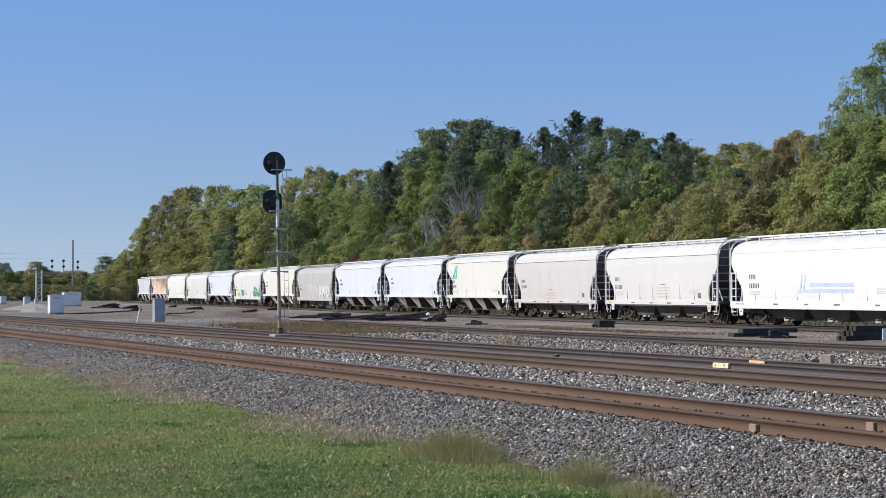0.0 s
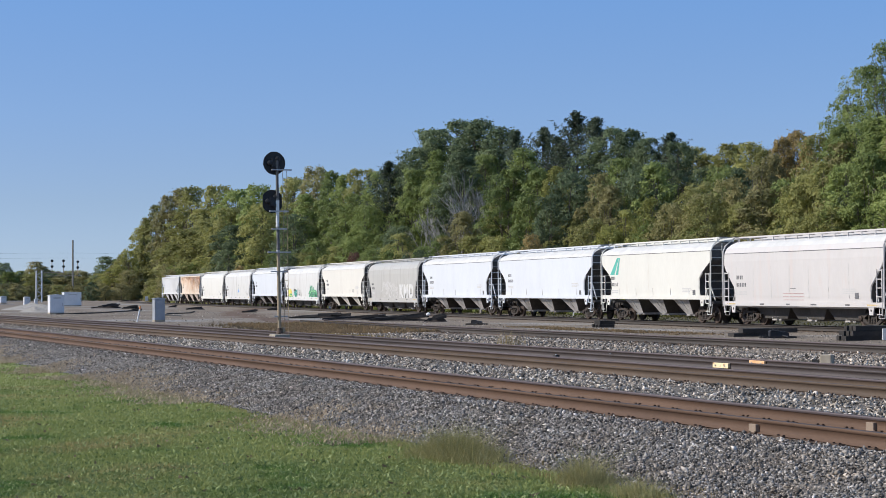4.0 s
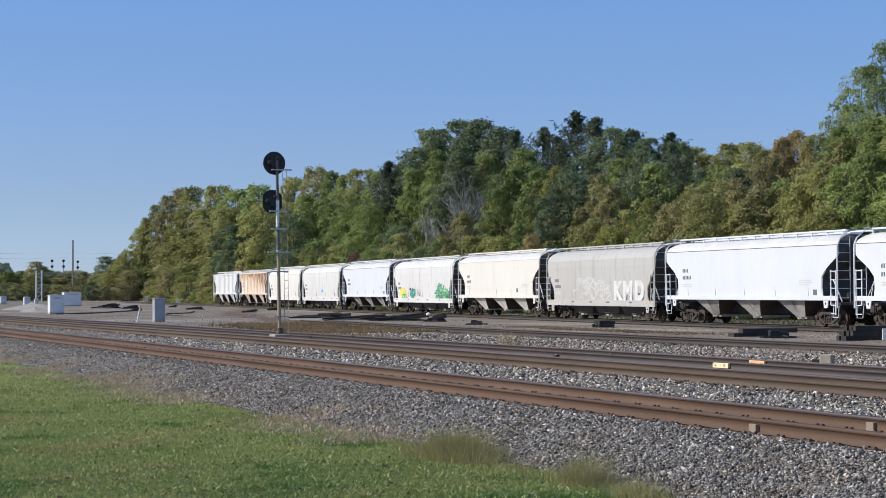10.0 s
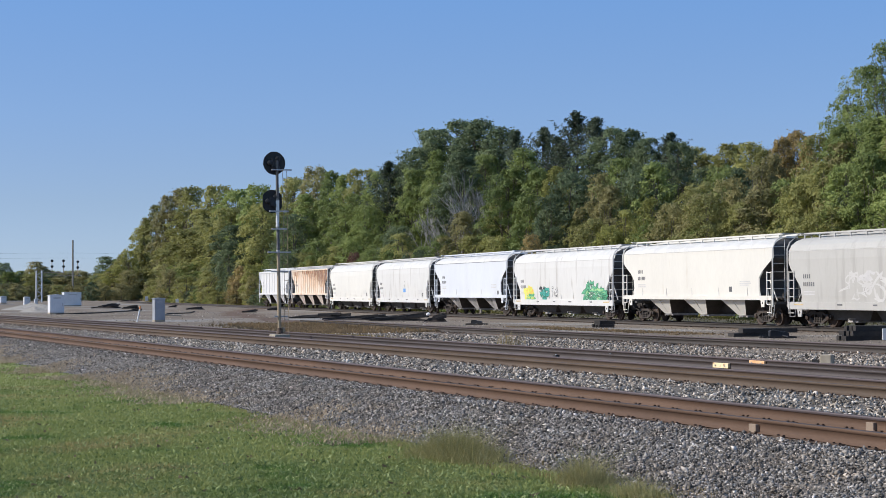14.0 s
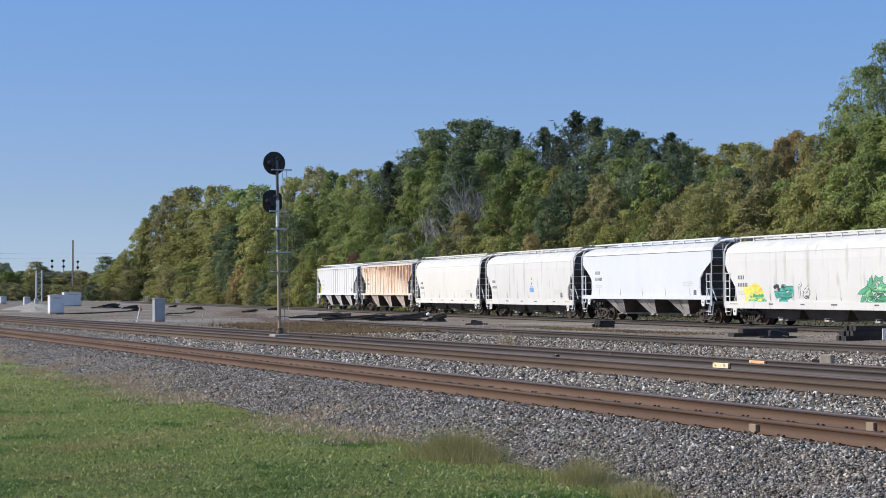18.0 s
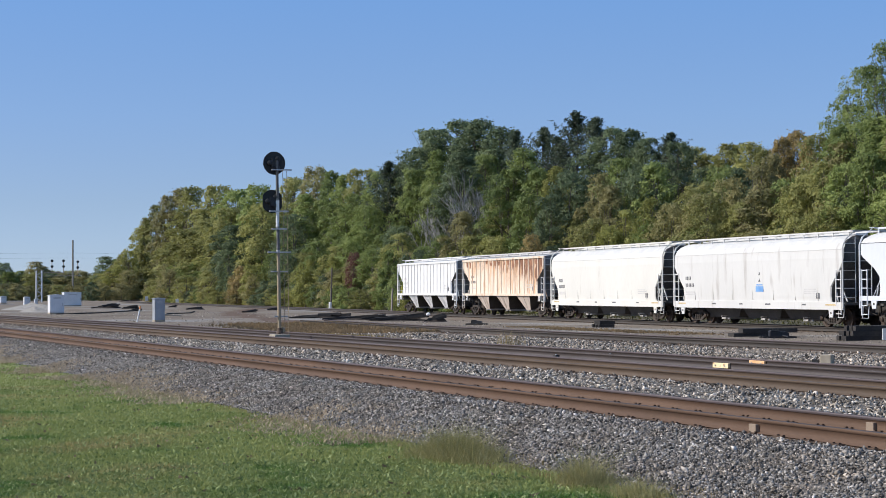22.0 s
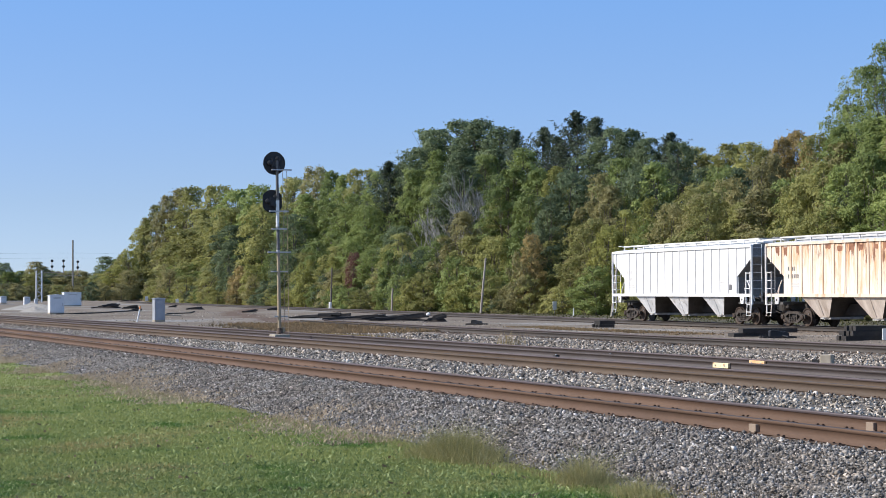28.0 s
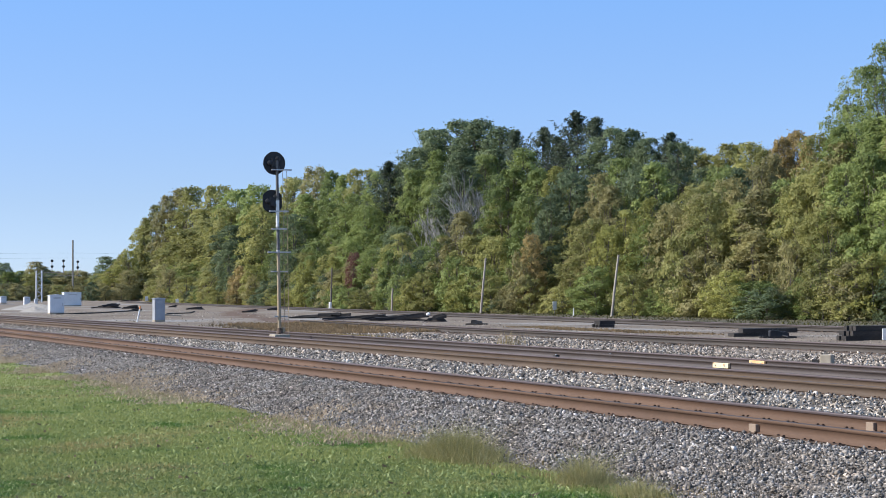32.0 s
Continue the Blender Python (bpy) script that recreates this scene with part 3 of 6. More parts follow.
def truck(parent, x):
    t = part("truck", Shape().box(-0.35, 0.35, -0.95, 0.95, 0.38, 0.62).box(-0.22, 0.22, -0.25, 0.25, 0.62, 0.82), P_sooty, parent, "dark rusty two-axle freight truck",
             (x, 0, 0))
    chord = [(-1.12, 0.58), (-0.72, 0.62), (-0.45, 0.74), (0.45, 0.74), (0.72, 0.62), (1.12, 0.58), (1.12, 0.40), (1.02, 0.40), (1.0, 0.50), (0.66, 0.48), (0.40, 0.62), (-0.40, 0.62), (-0.66, 0.48), (-1.0, 0.50),
             (-1.02, 0.40), (-1.12, 0.40)]
    low = [(-0.80, 0.50), (-0.66, 0.48), (-0.38, 0.31), (0.38, 0.31), (0.66, 0.48), (0.80, 0.50), (0.78, 0.36), (0.42, 0.18), (-0.42, 0.18), (-0.78, 0.36)]
    for y in (-1.0, 1.0):
        part("side_frame", Shape().prism(chord, y - 0.07, y + 0.07).prism(low, y - 0.065, y + 0.065).box(-0.34, -0.27, y - 0.05, y + 0.05, 0.3, 0.64).box(0.27, 0.34, y - 0.05, y + 0.05, 0.3, 0.64), P_truck, t)
        springs = Shape()
        for u in (-0.2, 0.0, 0.2):
            springs.lathe([(0.055, 0.26), (0.07, 0.30), (0.055, 0.36), (0.07, 0.42), (0.055, 0.48)], n=8, at=(u, y * 1.075, 0))
        part("spring_nest", springs, P_truck, t)
        for u in (-0.89, 0.89):
            part("bearing_cap", Shape().lathe([(0.12, y * 1.0), (0.12, y * 1.13), (0.06, y * 1.15)], "y", 10, (u, 0, 0.457)), P_wheel, t)
    for u in (-0.89, 0.89):
        w = Shape().lathe([(0.07, -0.98), (0.07, 0.98)], "y", 8)
        for y, d in ((-0.75, 1), (0.75, -1)):
            w.lathe([(0.10, y - 0.08 * d), (0.16, y - 0.085 * d), (0.36, y - 0.03 * d), (0.42, y - 0.07 * d), (0.455, y - 0.065 * d), (0.458, y + 0.04 * d),
                     (0.485, y + 0.05 * d), (0.485, y + 0.075 * d), (0.38, y + 0.07 * d), (0.1, y + 0.09 * d)], "y", 20)
        ws = part("wheelset", w, P_wheel, t, "rusty steel wheels on an axle", (u, 0, 0.457))
        for k in range(5):
            a = k * 1.2566
            for y in (-0.83, 0.83):
                ws_hole = Shape().lathe([(0.035, y - 0.012), (0.035, y + 0.012)], "y", 6, (0.27 * math.cos(a), 0, 0.27 * math.sin(a)))
                if k == 0:
                    part("balance_mark", ws_hole, P_tread, ws)
        WHEELS.append((ws, u))
    return t


def marks(form, parent, x, z, rows, mat=None, cell=0.16, gap=0.06, tall=0.22, name="reporting_mark"):
    """Rows of unreadable lettering as plain bars; rows: number of characters in each."""
    for i, k in enumerate(rows):
        zz = z - i * tall * 1.9
        if name == "data_line":
            y = side_y(form, zz) + 0.004
            part(name, Shape().box(x, x + k * (cell + gap), -y - 0.004, -y + 0.02, zz, zz + tall), mat or P_mark, parent)
            continue
        for j in range(k):
            u = x + j * (cell + gap)
            y = side_y(form, zz) + 0.004
            part(name, Shape().box(u, u + cell, -y - 0.004, -y + 0.02, zz, zz + tall), mat or P_mark, parent)


def daub(form, parent, name, outline, mat, lift=0.006, label=""):
    """A thin layer of paint on the near side of a car."""
    zs = [q for _, q in outline]
    y = max(side_y(form, z) for z in (min(zs), sum(zs) / len(zs), max(zs)))
    return part(name, Shape().prism(outline, -y - lift, -y + 0.03), mat, parent, label)


def scrawl(form, parent, cx, cz, rx, rz, n, width, mat, seed, lift=0.006, label=""):
    """Overlapping sprayed strokes within an ellipse on the near side of a car."""
    r = random.Random(seed)
    s = Shape()
    for k in range(n):
        a = r.uniform(0, 6.28)
        x, z = cx + rx * r.uniform(-0.8, 0.8), cz + rz * r.uniform(-0.7, 0.7)
        turn = r.uniform(-0.7, 0.7)
        pts = []
        for _ in range(9):
            pts.append((x, z))
            x += math.cos(a) * rx * 0.17
            z += math.sin(a) * rz * 0.26
            turn += r.uniform(-0.25, 0.25)
            if ((x - cx) / rx) ** 2 + ((z - cz) / rz) ** 2 > 1:
                a = math.atan2((cz - z) * 2, cx - x) + r.uniform(-0.6, 0.6)
            a += turn
        w = width * r.uniform(0.6, 1.3)
        v, f = [], []
        for i, (u, q) in enumerate(pts):
            p0, p1 = pts[max(i - 1, 0)], pts[min(i + 1, len(pts) - 1)]
            d = Vector((p1[0] - p0[0], p1[1] - p0[1])).normalized()
            ww = w * (0.35 if i in (0, len(pts) - 1) else 1)
            y = -side_y(form, min(max(q, 1.0), 3.8)) - lift - 0.00005 * k
            v += [(u - d.y * ww, y, q + d.x * ww), (u + d.y * ww, y, q - d.x * ww)]
        s.add(v, [(2 * i, 2 * i + 1, 2 * i + 3, 2 * i + 2) for i in range(len(pts) - 1)])
    ob = part("graffiti", s, mat, parent, label)
    ob["kind"] = "stuff"
    return ob


def build_car(form, h, mat, label, hopper_mat, seam_mat):
    car = thing("hopper_car", label, "freight car", group="cars of the freight train")
    shell = car_body(form, h).mesh("body")
    shell.materials.append(mat)
    shell.materials.append(P_palend if form == "ribbed" else P_grimeshade)
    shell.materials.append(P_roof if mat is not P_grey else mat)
    # end faces get the colours with shade painted in
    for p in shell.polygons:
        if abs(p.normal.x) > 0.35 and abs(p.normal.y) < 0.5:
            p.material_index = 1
        elif p.normal.z > 0.5 and (form != "ribbed" or mat is P_rusty):
            p.material_index = 2
    part("body", shell, None, car)
    bracket = Shape().box(-0.035, 0.035, -0.10, 0.24, -0.06, -0.02).box(-0.035, 0.035, 0.19, 0.24, -0.40, -0.02).mesh("board_bracket")
    trim = P_taggrey if mat is P_rusty else mat
    bracket.materials.append(trim)
    top = FORMS[form][-1][0]
    sill_top, sill_low = {"bay": (1.52, 1.30), "deep": (1.22, 0.86), "ribbed": (1.62, 1.46)}[form]
    if form == "deep" and seam_mat is P_line:  # the short cars have a shallower sill
        sill_low = 1.0
    w = {"bay": 1.60, "deep": 1.60, "ribbed": 1.50}[form]
    for y in (-1, 1):
        e = h if form == "deep" else h - 0.02
        part("side_sill", Shape().box(-e, e, y * w - 0.035, y * w + 0.035, sill_low, sill_top), P_rustpale if mat is P_rusty else mat, car)
    part("centre_sill", Shape().box(-h - 0.1, h + 0.1, -0.23, 0.23, 0.60, 1.12), P_sooty, car)
    if form == "ribbed":
        x = -h + 0.45
        while x < h - 0.3:
            cut = max(0.0, 1.55 - (h - abs(x)))
            z0 = 1.60 if cut <= 0 else 2.5 + 0.95 * cut / 1.5
            for y in (-1, 1):
                part("side_post", Shape().prism([(x - 0.06, z0), (x + 0.06, z0), (x + 0.06, 4.03), (x - 0.06, 4.03)], y * 1.46, y * 1.51), P_rustpale if mat is P_rusty else mat, car)
            x += 0.93
        for y in (-1, 1):
            part("top_rail", Shape().box(-h, h, y * 1.50 - 0.05, y * 1.50 + 0.05, 4.01, 4.14), P_rustpale if mat is P_rusty else mat, car)
    else:
        seam = 3.94 if form == "bay" else 3.72
        for y in (-1, 1):
            part("roof_seam", Shape().box(-h + 0.02, h - 0.02, y * side_y(form, seam) - 0.012, y * side_y(form, seam) + 0.012, seam - 0.025, seam), seam_mat, car)
        for x in np.linspace(-h + 2.6, h - 2.6, 5) if form == "bay" else ():
            part("panel_seam", Shape().prism([(x - 0.012, sill_top), (x + 0.030, sill_top), (x - 0.02, sill_top + 0.42), (x - 0.045, sill_top + 0.42)], -w - 0.004, -w + 0.02), P_seam, car)
        if form == "deep":
            for q, long, m in ((0.055, 0.9, P_tan), (0.27, 0.42, P_mark), (0.44, 0.34, P_mark), (0.60, 0.5, P_mark), (0.80, 0.36, P_mark), (0.94, 0.9, P_tan)):
                x = -h + 2 * h * q
                part("sill_stencil", Shape().box(x - long / 2, x + long / 2, -w - 0.041, -w - 0.02, 1.06, 1.13), m, car)
    # hopper bays under the body
    bays = 3
    span = (2 * h - 4.6) / bays
    for i in range(bays):
        x = -h + 2.3 + span * (i + 0.5)
        z1, yt, yb = {"bay": (1.36, 1.48, 0.88), "ribbed": (1.50, 1.43, 1.0), "deep": (0.95, 1.00, 0.86)}[form]
        a, b = (span * 0.31, 0.42) if form != "deep" else (span * 0.497, span * 0.5 - 0.50)
        low = 0.36 if form == "deep" else 0.48
        v = [(x - a, -yt, z1), (x + a, -yt, z1), (x + a, yt, z1), (x - a, yt, z1), (x - b, -yb, low), (x + b, -yb, low), (x + b, yb, low), (x - b, yb, low)]
        sheet = Shape().add(v, [(3, 2, 1, 0), (4, 5, 6, 7), (0, 1, 5, 4), (1, 2, 6, 5), (2, 3, 7, 6), (3, 0, 4, 7)]).mesh("hopper_bay")
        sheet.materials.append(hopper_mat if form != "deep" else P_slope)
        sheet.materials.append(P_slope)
        # faces towards the car ends take the sheet with painted-in shade
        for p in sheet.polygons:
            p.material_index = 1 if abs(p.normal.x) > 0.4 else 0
        bay = part("hopper_bay", sheet, None, car, "dusty sloping hopper")
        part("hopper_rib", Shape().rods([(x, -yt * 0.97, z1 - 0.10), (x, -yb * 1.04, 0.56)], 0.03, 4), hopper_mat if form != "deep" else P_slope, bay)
        part("outlet_gate", Shape().box(x - 0.44, x + 0.44, -yb + 0.06, yb - 0.06, low - 0.10, low + 0.02).box(x - 0.2, x + 0.2, -yb - 0.07, -yb + 0.13, low - 0.09, low - 0.01), P_gate, bay, "pale steel outlet gate")
        part("gate_crank", Shape().rods([(x + 0.3, -0.75, 0.43), (x + 0.3, -1.25, 0.43), (x + 0.42, -1.25, 0.36)], 0.02, 5), P_gate, bay)
    # ends: platform, posts, ladders, coupler
    for e in (-1, 1):
        part("end_platform", Shape().box(min(e * (h - 1.5), e * h), max(e * (h - 1.5), e * h), -1.45, 1.45, 1.08, 1.20), P_grimeshade, car)
        for y in (-1, 1):
            px = e * (h - 1.02)
            pad = part("jacking_pad", Shape().prism([(px - 0.22, sill_low + 0.02), (px + 0.22, sill_low + 0.02), (px + 0.14, sill_low - 0.36), (px - 0.14, sill_low - 0.36)], y * (w - 0.03), y * (w + 0.02)), trim, car)
            part("pad_hole", Shape().lathe([(0.06, y * (w + 0.01)), (0.06, y * (w + 0.026))], "y", 10, (px, 0, sill_low - 0.15)), P_sooty, pad)
        part("coupler", Shape().box(min(e * h, e * (h + 0.5)), max(e * h, e * (h + 0.5)), -0.11, 0.11, 0.80, 1.0)
             .box(min(e * (h + 0.45), e * (h + 0.72)), max(e * (h + 0.45), e * (h + 0.72)), -0.17, 0.17, 0.74, 1.06), P_sooty, car, "dark steel coupler")
        for y in (-1, 1):
            ytop = w if form == "ribbed" else w - 0.02
            if form == "ribbed":
                post = Shape().box(e * h - 0.045, e * h + 0.045, y * ytop - 0.045, y * ytop + 0.045, 1.06, 4.04)
            else:
                post = Shape().rods([(e * (h + 0.02), y * (w + 0.03), 0.95), (e * (h + 0.02), y * (w + 0.03), top - 0.55), (e * (h + 0.02), y * (w - 0.12), top - 0.22), (e * (h - 0.02), y * 0.95, top + 0.2)], 0.04, 6)
            part("corner_post", post, trim, car)
            lad = Shape()
            for u in (0.12, 0.55):
                lad.box(e * (h - u) - 0.025, e * (h - u) + 0.025, y * (w + 0.03) - 0.025, y * (w + 0.03) + 0.025, 0.62 if u < 0.3 else 1.1, 2.74)
            for k in range(6):
                lad.box(min(e * (h - 0.12), e * (h - 0.55)), max(e * (h - 0.12), e * (h - 0.55)), y * (w + 0.03) - 0.014, y * (w + 0.03) + 0.014, 0.66 + 0.40 * k, 0.70 + 0.40 * k)
            part("side_ladder", lad, trim, car)
            part("step_stirrup", Shape().rods([(e * (h - 0.05), y * 1.5, 1.06), (e * (h - 0.05), y * 1.55, 0.5), (e * (h - 0.5), y * 1.55, 0.5), (e * (h - 0.5), y * 1.5, 1.06)], 0.022, 5), mat, car)
        lad = Shape()
        lad.rods([(e * (h + 0.05), -0.95, 1.2), (e * (h + 0.05), -0.95, top - 0.1)], 0.022, 5)
        for k in range(7):
            lad.rods([(e * (h + 0.05), -0.95, 1.45 + 0.42 * k), (e * (h + 0.05), -w - 0.02, 1.45 + 0.42 * k)], 0.016, 5)
        part("end_ladder", lad, trim, car)
        gear = Shape().lathe([(0.14, -0.62), (0.17, -0.6), (0.17, -0.15), (0.14, -0.13)], "y", 10, (e * (h - 0.65), 0, 1.52)) if e > 0 else Shape().box(-h + 0.35, -h + 0.75, -1.15, -0.75, 1.24, 1.62)
        part("brake_cylinder" if e > 0 else "brake_valve", gear, P_truck, car)
        part("brake_pipe", Shape().rods([(e * (h - 1.3), -1.2, 1.26), (e * (h - 0.7), -1.0, 1.45), (e * (h - 0.1), -0.6, 1.2), (e * (h + 0.3), -0.35, 0.75), (e * (h + 0.62), -0.2, 0.62)], 0.028, 5), P_truck, car)
        part("slope_brace", Shape().rods([(e * (h - 0.25), -1.2, 1.25), (e * (h - 1.0), -1.2, 2.3)], 0.035, 5).rods([(e * (h - 0.8), -1.35, 1.25), (e * (h - 1.0), -1.35, 1.9)], 0.03, 5), mat, car)
    part("brake_wheel", Shape().lathe([(0.22, h + 0.12), (0.27, h + 0.13), (0.27, h + 0.16), (0.22, h + 0.17)], "x", 14, (0, 0.55, 1.75)), P_sooty, car)
    # roof: hatches and running boards
    part("roof_hatch", Shape().box(-h + 0.9, h - 0.9, -0.30, 0.30, top - 0.03, top + 0.12), trim, car, "long trough hatch on the roof", bevel=0.03)
    for y in (-0.72, 0.72):
        board = part("running_board", Shape().box(-h + 0.05, h - 0.05, y - 0.17, y + 0.17, top + 0.16, top + 0.235), trim, car, "grated steel roof walkway")
        for x in np.linspace(-h + 0.5, h - 0.5, 13):
            part("board_bracket", bracket, None, board, at=pose(x, y, top + 0.18, 0, 0, 0 if y > 0 else 180))
    for e in (-1, 1):
        part("end_crosswalk", Shape().box(min(e * (h - 0.35), e * (h + 0.02)), max(e * (h - 0.35), e * (h + 0.02)), -1.1, 1.1, top + 0.212, top + 0.238), trim, car)
        truck(car, e * (h - 1.75))
    return car


WHEELS = []
#        form, coupled length, paint, label; from the rear of the train to its front
CONSIST = [
    ("ribbed", 17.66, P_white, "white ribbed three-bay covered hopper car, last of the train"),
    ("ribbed", 18.87, P_rusty, "peach covered hopper car with rust streaks and side posts"),
    ("deep", 18.19, P_offwhite, "off-white smooth-sided covered hopper car with deep sides"),
    ("deep", 18.28, P_palegrey, "pale grey smooth-sided covered hopper car with small blue mark"),
    ("bay", 18.69, P_bluewhite, "clean cool white covered hopper car with open hopper bays"),
    ("deep", 18.54, P_palegrey, "pale grey hopper car with green and yellow graffiti"),
    ("bay", 18.83, P_cream, "cream covered hopper car with open hopper bays"),
    ("deep", 17.87, P_grey, "weathered grey hopper car with large white graffiti letters"),
    ("bay", 18.87, P_bluewhite, "clean white covered hopper car with dark lettering"),
    ("bay", 18.55, P_bluewhite, "clean white covered hopper car with a dark roof line"),
    ("bay", 15.58, P_milk, "cream hopper car with a slanted teal logo"),
    ("deep", 15.83, P_pink, "faded pinkish hopper car with streaked sides"),
    ("deep", 15.74, P_chalkwhite, "whitish covered hopper car with red-grey markings"),
    ("deep", 17.80, P_white, "white covered hopper car with a blue logo"),
]
REAR, SPEED = -309.39, 7.769
CARS = []


def rear_at(t):
    return REAR + SPEED * t + 0.0027 * (t - 16.0) ** 2


def car_pose(middle):
    a, b = train_line(middle + 6.0), train_line(middle - 6.0)
    return pose(middle, (a + b) / 2, 0.0, 0, 0, math.degrees(math.atan2(a - b, 12.0)))


def build_train():
    at = 0.0
    for i, (form, length, mat, label) in enumerate(CONSIST):
        h = (length - (0.675 if i == 0 else 1.35)) / 2
        car = build_car(form, h, mat, label, P_rusthopper if i == 1 else P_palehopper if i == 0 else P_cream if i == 6 else P_hopper, P_line if (form == "bay" and i != 6) or i in (11, 12) else P_taggrey)
        middle = at + h + (0.0 if i == 0 else 0.675)
        CARS.append((car, middle))
        at += length
        x0, z0 = {"bay": (-h + 2.0, 2.78), "deep": (-h + 1.35, 2.36), "ribbed": (-h + 2.0, 2.75)}[form]
        if i == 10:
            x0, z0 = -h + 1.35, 2.44
        if i == 13:
            x0 += 0.5
        ink = P_taggrey if i == 0 else P_mark
        marks(form, car, x0, z0, (4, 6), ink, cell=0.095, gap=0.075, tall=0.2 if i not in (12, 13) else 0.24)
        marks(form, car, x0, z0 - 0.68, (7, 7), P_taggrey, cell=0.10, gap=0.04, tall=0.06, name="data_line")
        marks(form, car, h - 3.4, z0 - 0.55, (8, 9, 7), P_taggrey, cell=0.10, gap=0.03, tall=0.05, name="data_line")
        px, pz = (h - 4.4, 1.85) if i == 6 else (h - 2.0, 1.68) if form == "bay" else (h - 2.2, 1.52) if form == "deep" else (h - 2.3, 1.95)
        part("placard", Shape().box(px - 0.16, px + 0.16, -side_y(form, pz) - 0.012, -side_y(form, pz) + 0.02, pz - 0.13, pz + 0.14), P_mark, car)
        if i == 0:
            part("yellow_plate", Shape().box(-h + 0.86, -h + 0.94, -1.40, -1.34, 1.25, 2.3), P_tagyellow, car, "narrow yellow plate")
        if i == 1:
            r = random.Random(17)
            x = -h + 0.92
            while x < h - 0.9:
                u, tall = r.uniform(0.10, 0.24), r.uniform(0.22, 0.5)
                q, top = x + r.uniform(-0.14, 0.14), 3.97 - r.uniform(0.0, 0.10)
                if r.random() < 0.8:
                    daub(form, car, "rust_patch", [(q - u, top), (q + u, top), (q + u * 0.95, top - tall * r.uniform(0.6, 1)), (q + u * 0.4, top - tall * r.uniform(0.8, 1.1)), (q - u * 0.2, top - tall * r.uniform(0.6, 1)),
                                                   (q - u * 0.9, top - tall * r.uniform(0.7, 1.1))], P_rustpatch)
                x += 0.93
        if i in (2, 3, 5, 13):
            for k in range(7):
                x = -h + 2.4 + k * (2 * h - 4.6) / 6
                part("panel_seam", Shape().prism([(x - 0.010, 1.3), (x + 0.022, 1.3), (x - 0.014, 2.0), (x - 0.034, 2.0)], -side_y(form, 1.7) - 0.007, -side_y(form, 1.7) + 0.02), P_seamfaint, car)
        if i == 3:
            c = -h + 9.3
            daub(form, car, "blue_mark", [(c - 0.38, 1.72), (c + 0.38, 1.72), (c + 0.38, 2.0), (c - 0.38, 2.0)], P_blue, label="small blue stencil block")
            daub(form, car, "blue_mark", [(c - 0.3, 2.04), (c + 0.3, 2.04), (c + 0.3, 2.1), (c - 0.3, 2.1)], P_blue)
            for z in (2.22, 2.56):
                daub(form, car, "dark_letter", [(c - 0.10, z), (c + 0.10, z), (c, z + 0.18)], P_mark)
        if i == 11:
            for k in range(4):
                long, z = (0.25, 1.86) if k == 3 else (0.95, 1.30 + 0.16 * k)
                daub(form, car, "red_line", [(-h + 6.8 - long, z), (-h + 6.8 + long, z), (-h + 6.8 + long, z + 0.03), (-h + 6.8 - long, z + 0.03)], P_mark if k == 3 else P_redline)
            for k in range(8):
                x = -h + 1.3 + k * (2 * h - 2.4) / 7
                for z in np.arange(1.4, 2.7, 0.325):
                    part("panel_seam", Shape().box(x - 0.02, x + 0.02, -side_y(form, z + 0.16) - 0.006, -side_y(form, z + 0.16) + 0.02, z, z + 0.325), P_seam, car)
        if i == 12:
            for k in range(5):
                a, b, z = (7.5, 8.1, 2.12) if k == 4 else (7.0, 8.6, 1.42 + 0.17 * k)
                daub(form, car, "red_line", [(-h + a, z), (-h + b, z), (-h + b, z + 0.035), (-h + a, z + 0.035)], P_mark if k == 4 else P_redline)
            for k in range(8):
                x = -h + 1.3 + k * (2 * h - 2.4) / 7
                part("panel_seam", Shape().prism([(x - 0.012, 1.3), (x + 0.030, 1.3), (x - 0.02, 2.5), (x - 0.045, 2.5)], -side_y(form, 1.9) - 0.008, -side_y(form, 1.9) + 0.02), P_seam, car)
        if i == 5:
            sprayed = ((-h + 2.75, 1.62, 1.0, 0.40, 16, 0.10, P_tagyellow, P_tagyellow, 51), (-h + 2.9, 1.80, 0.8, 0.22, 7, 0.05, P_tagorange, P_tagyellow, 52), (-h + 3.3, 1.36, 1.1, 0.18, 9, 0.075, P_taggreen, P_taglime, 53),
                       (-h + 6.0, 1.60, 1.05, 0.36, 11, 0.075, P_tagteal, P_tagdark, 54), (-h + 5.4, 1.92, 0.5, 0.10, 4, 0.05, P_tagblack, P_tagblack, 55), (-h + 7.6, 1.80, 0.55, 0.34, 7, 0.07, P_tagwhite, P_mark, 56),
                       (h - 2.95, 1.52, 1.9, 0.50, 24, 0.11, P_taggreen, P_tagdark, 57), (h - 3.2, 2.0, 0.9, 0.38, 10, 0.085, P_taggreen, P_tagdark, 58), (h - 2.9, 1.48, 1.8, 0.42, 8, 0.05, P_taglime, P_taggreen, 59),
                       (h - 2.9, 1.6, 1.7, 0.5, 5, 0.03, P_tagwhite, P_tagdark, 60))
            for k, (cx, cz, rx, rz, n, wd, fill, rim, seed) in enumerate(sprayed):
                scrawl(form, car, cx, cz, rx, rz, n, wd + 0.035, rim, seed, 0.004 + 0.0016 * k, "sprayed outline of graffiti")
                scrawl(form, car, cx, cz, rx, rz, n, wd, fill, seed, 0.0048 + 0.0016 * k, "spray-painted graffiti")
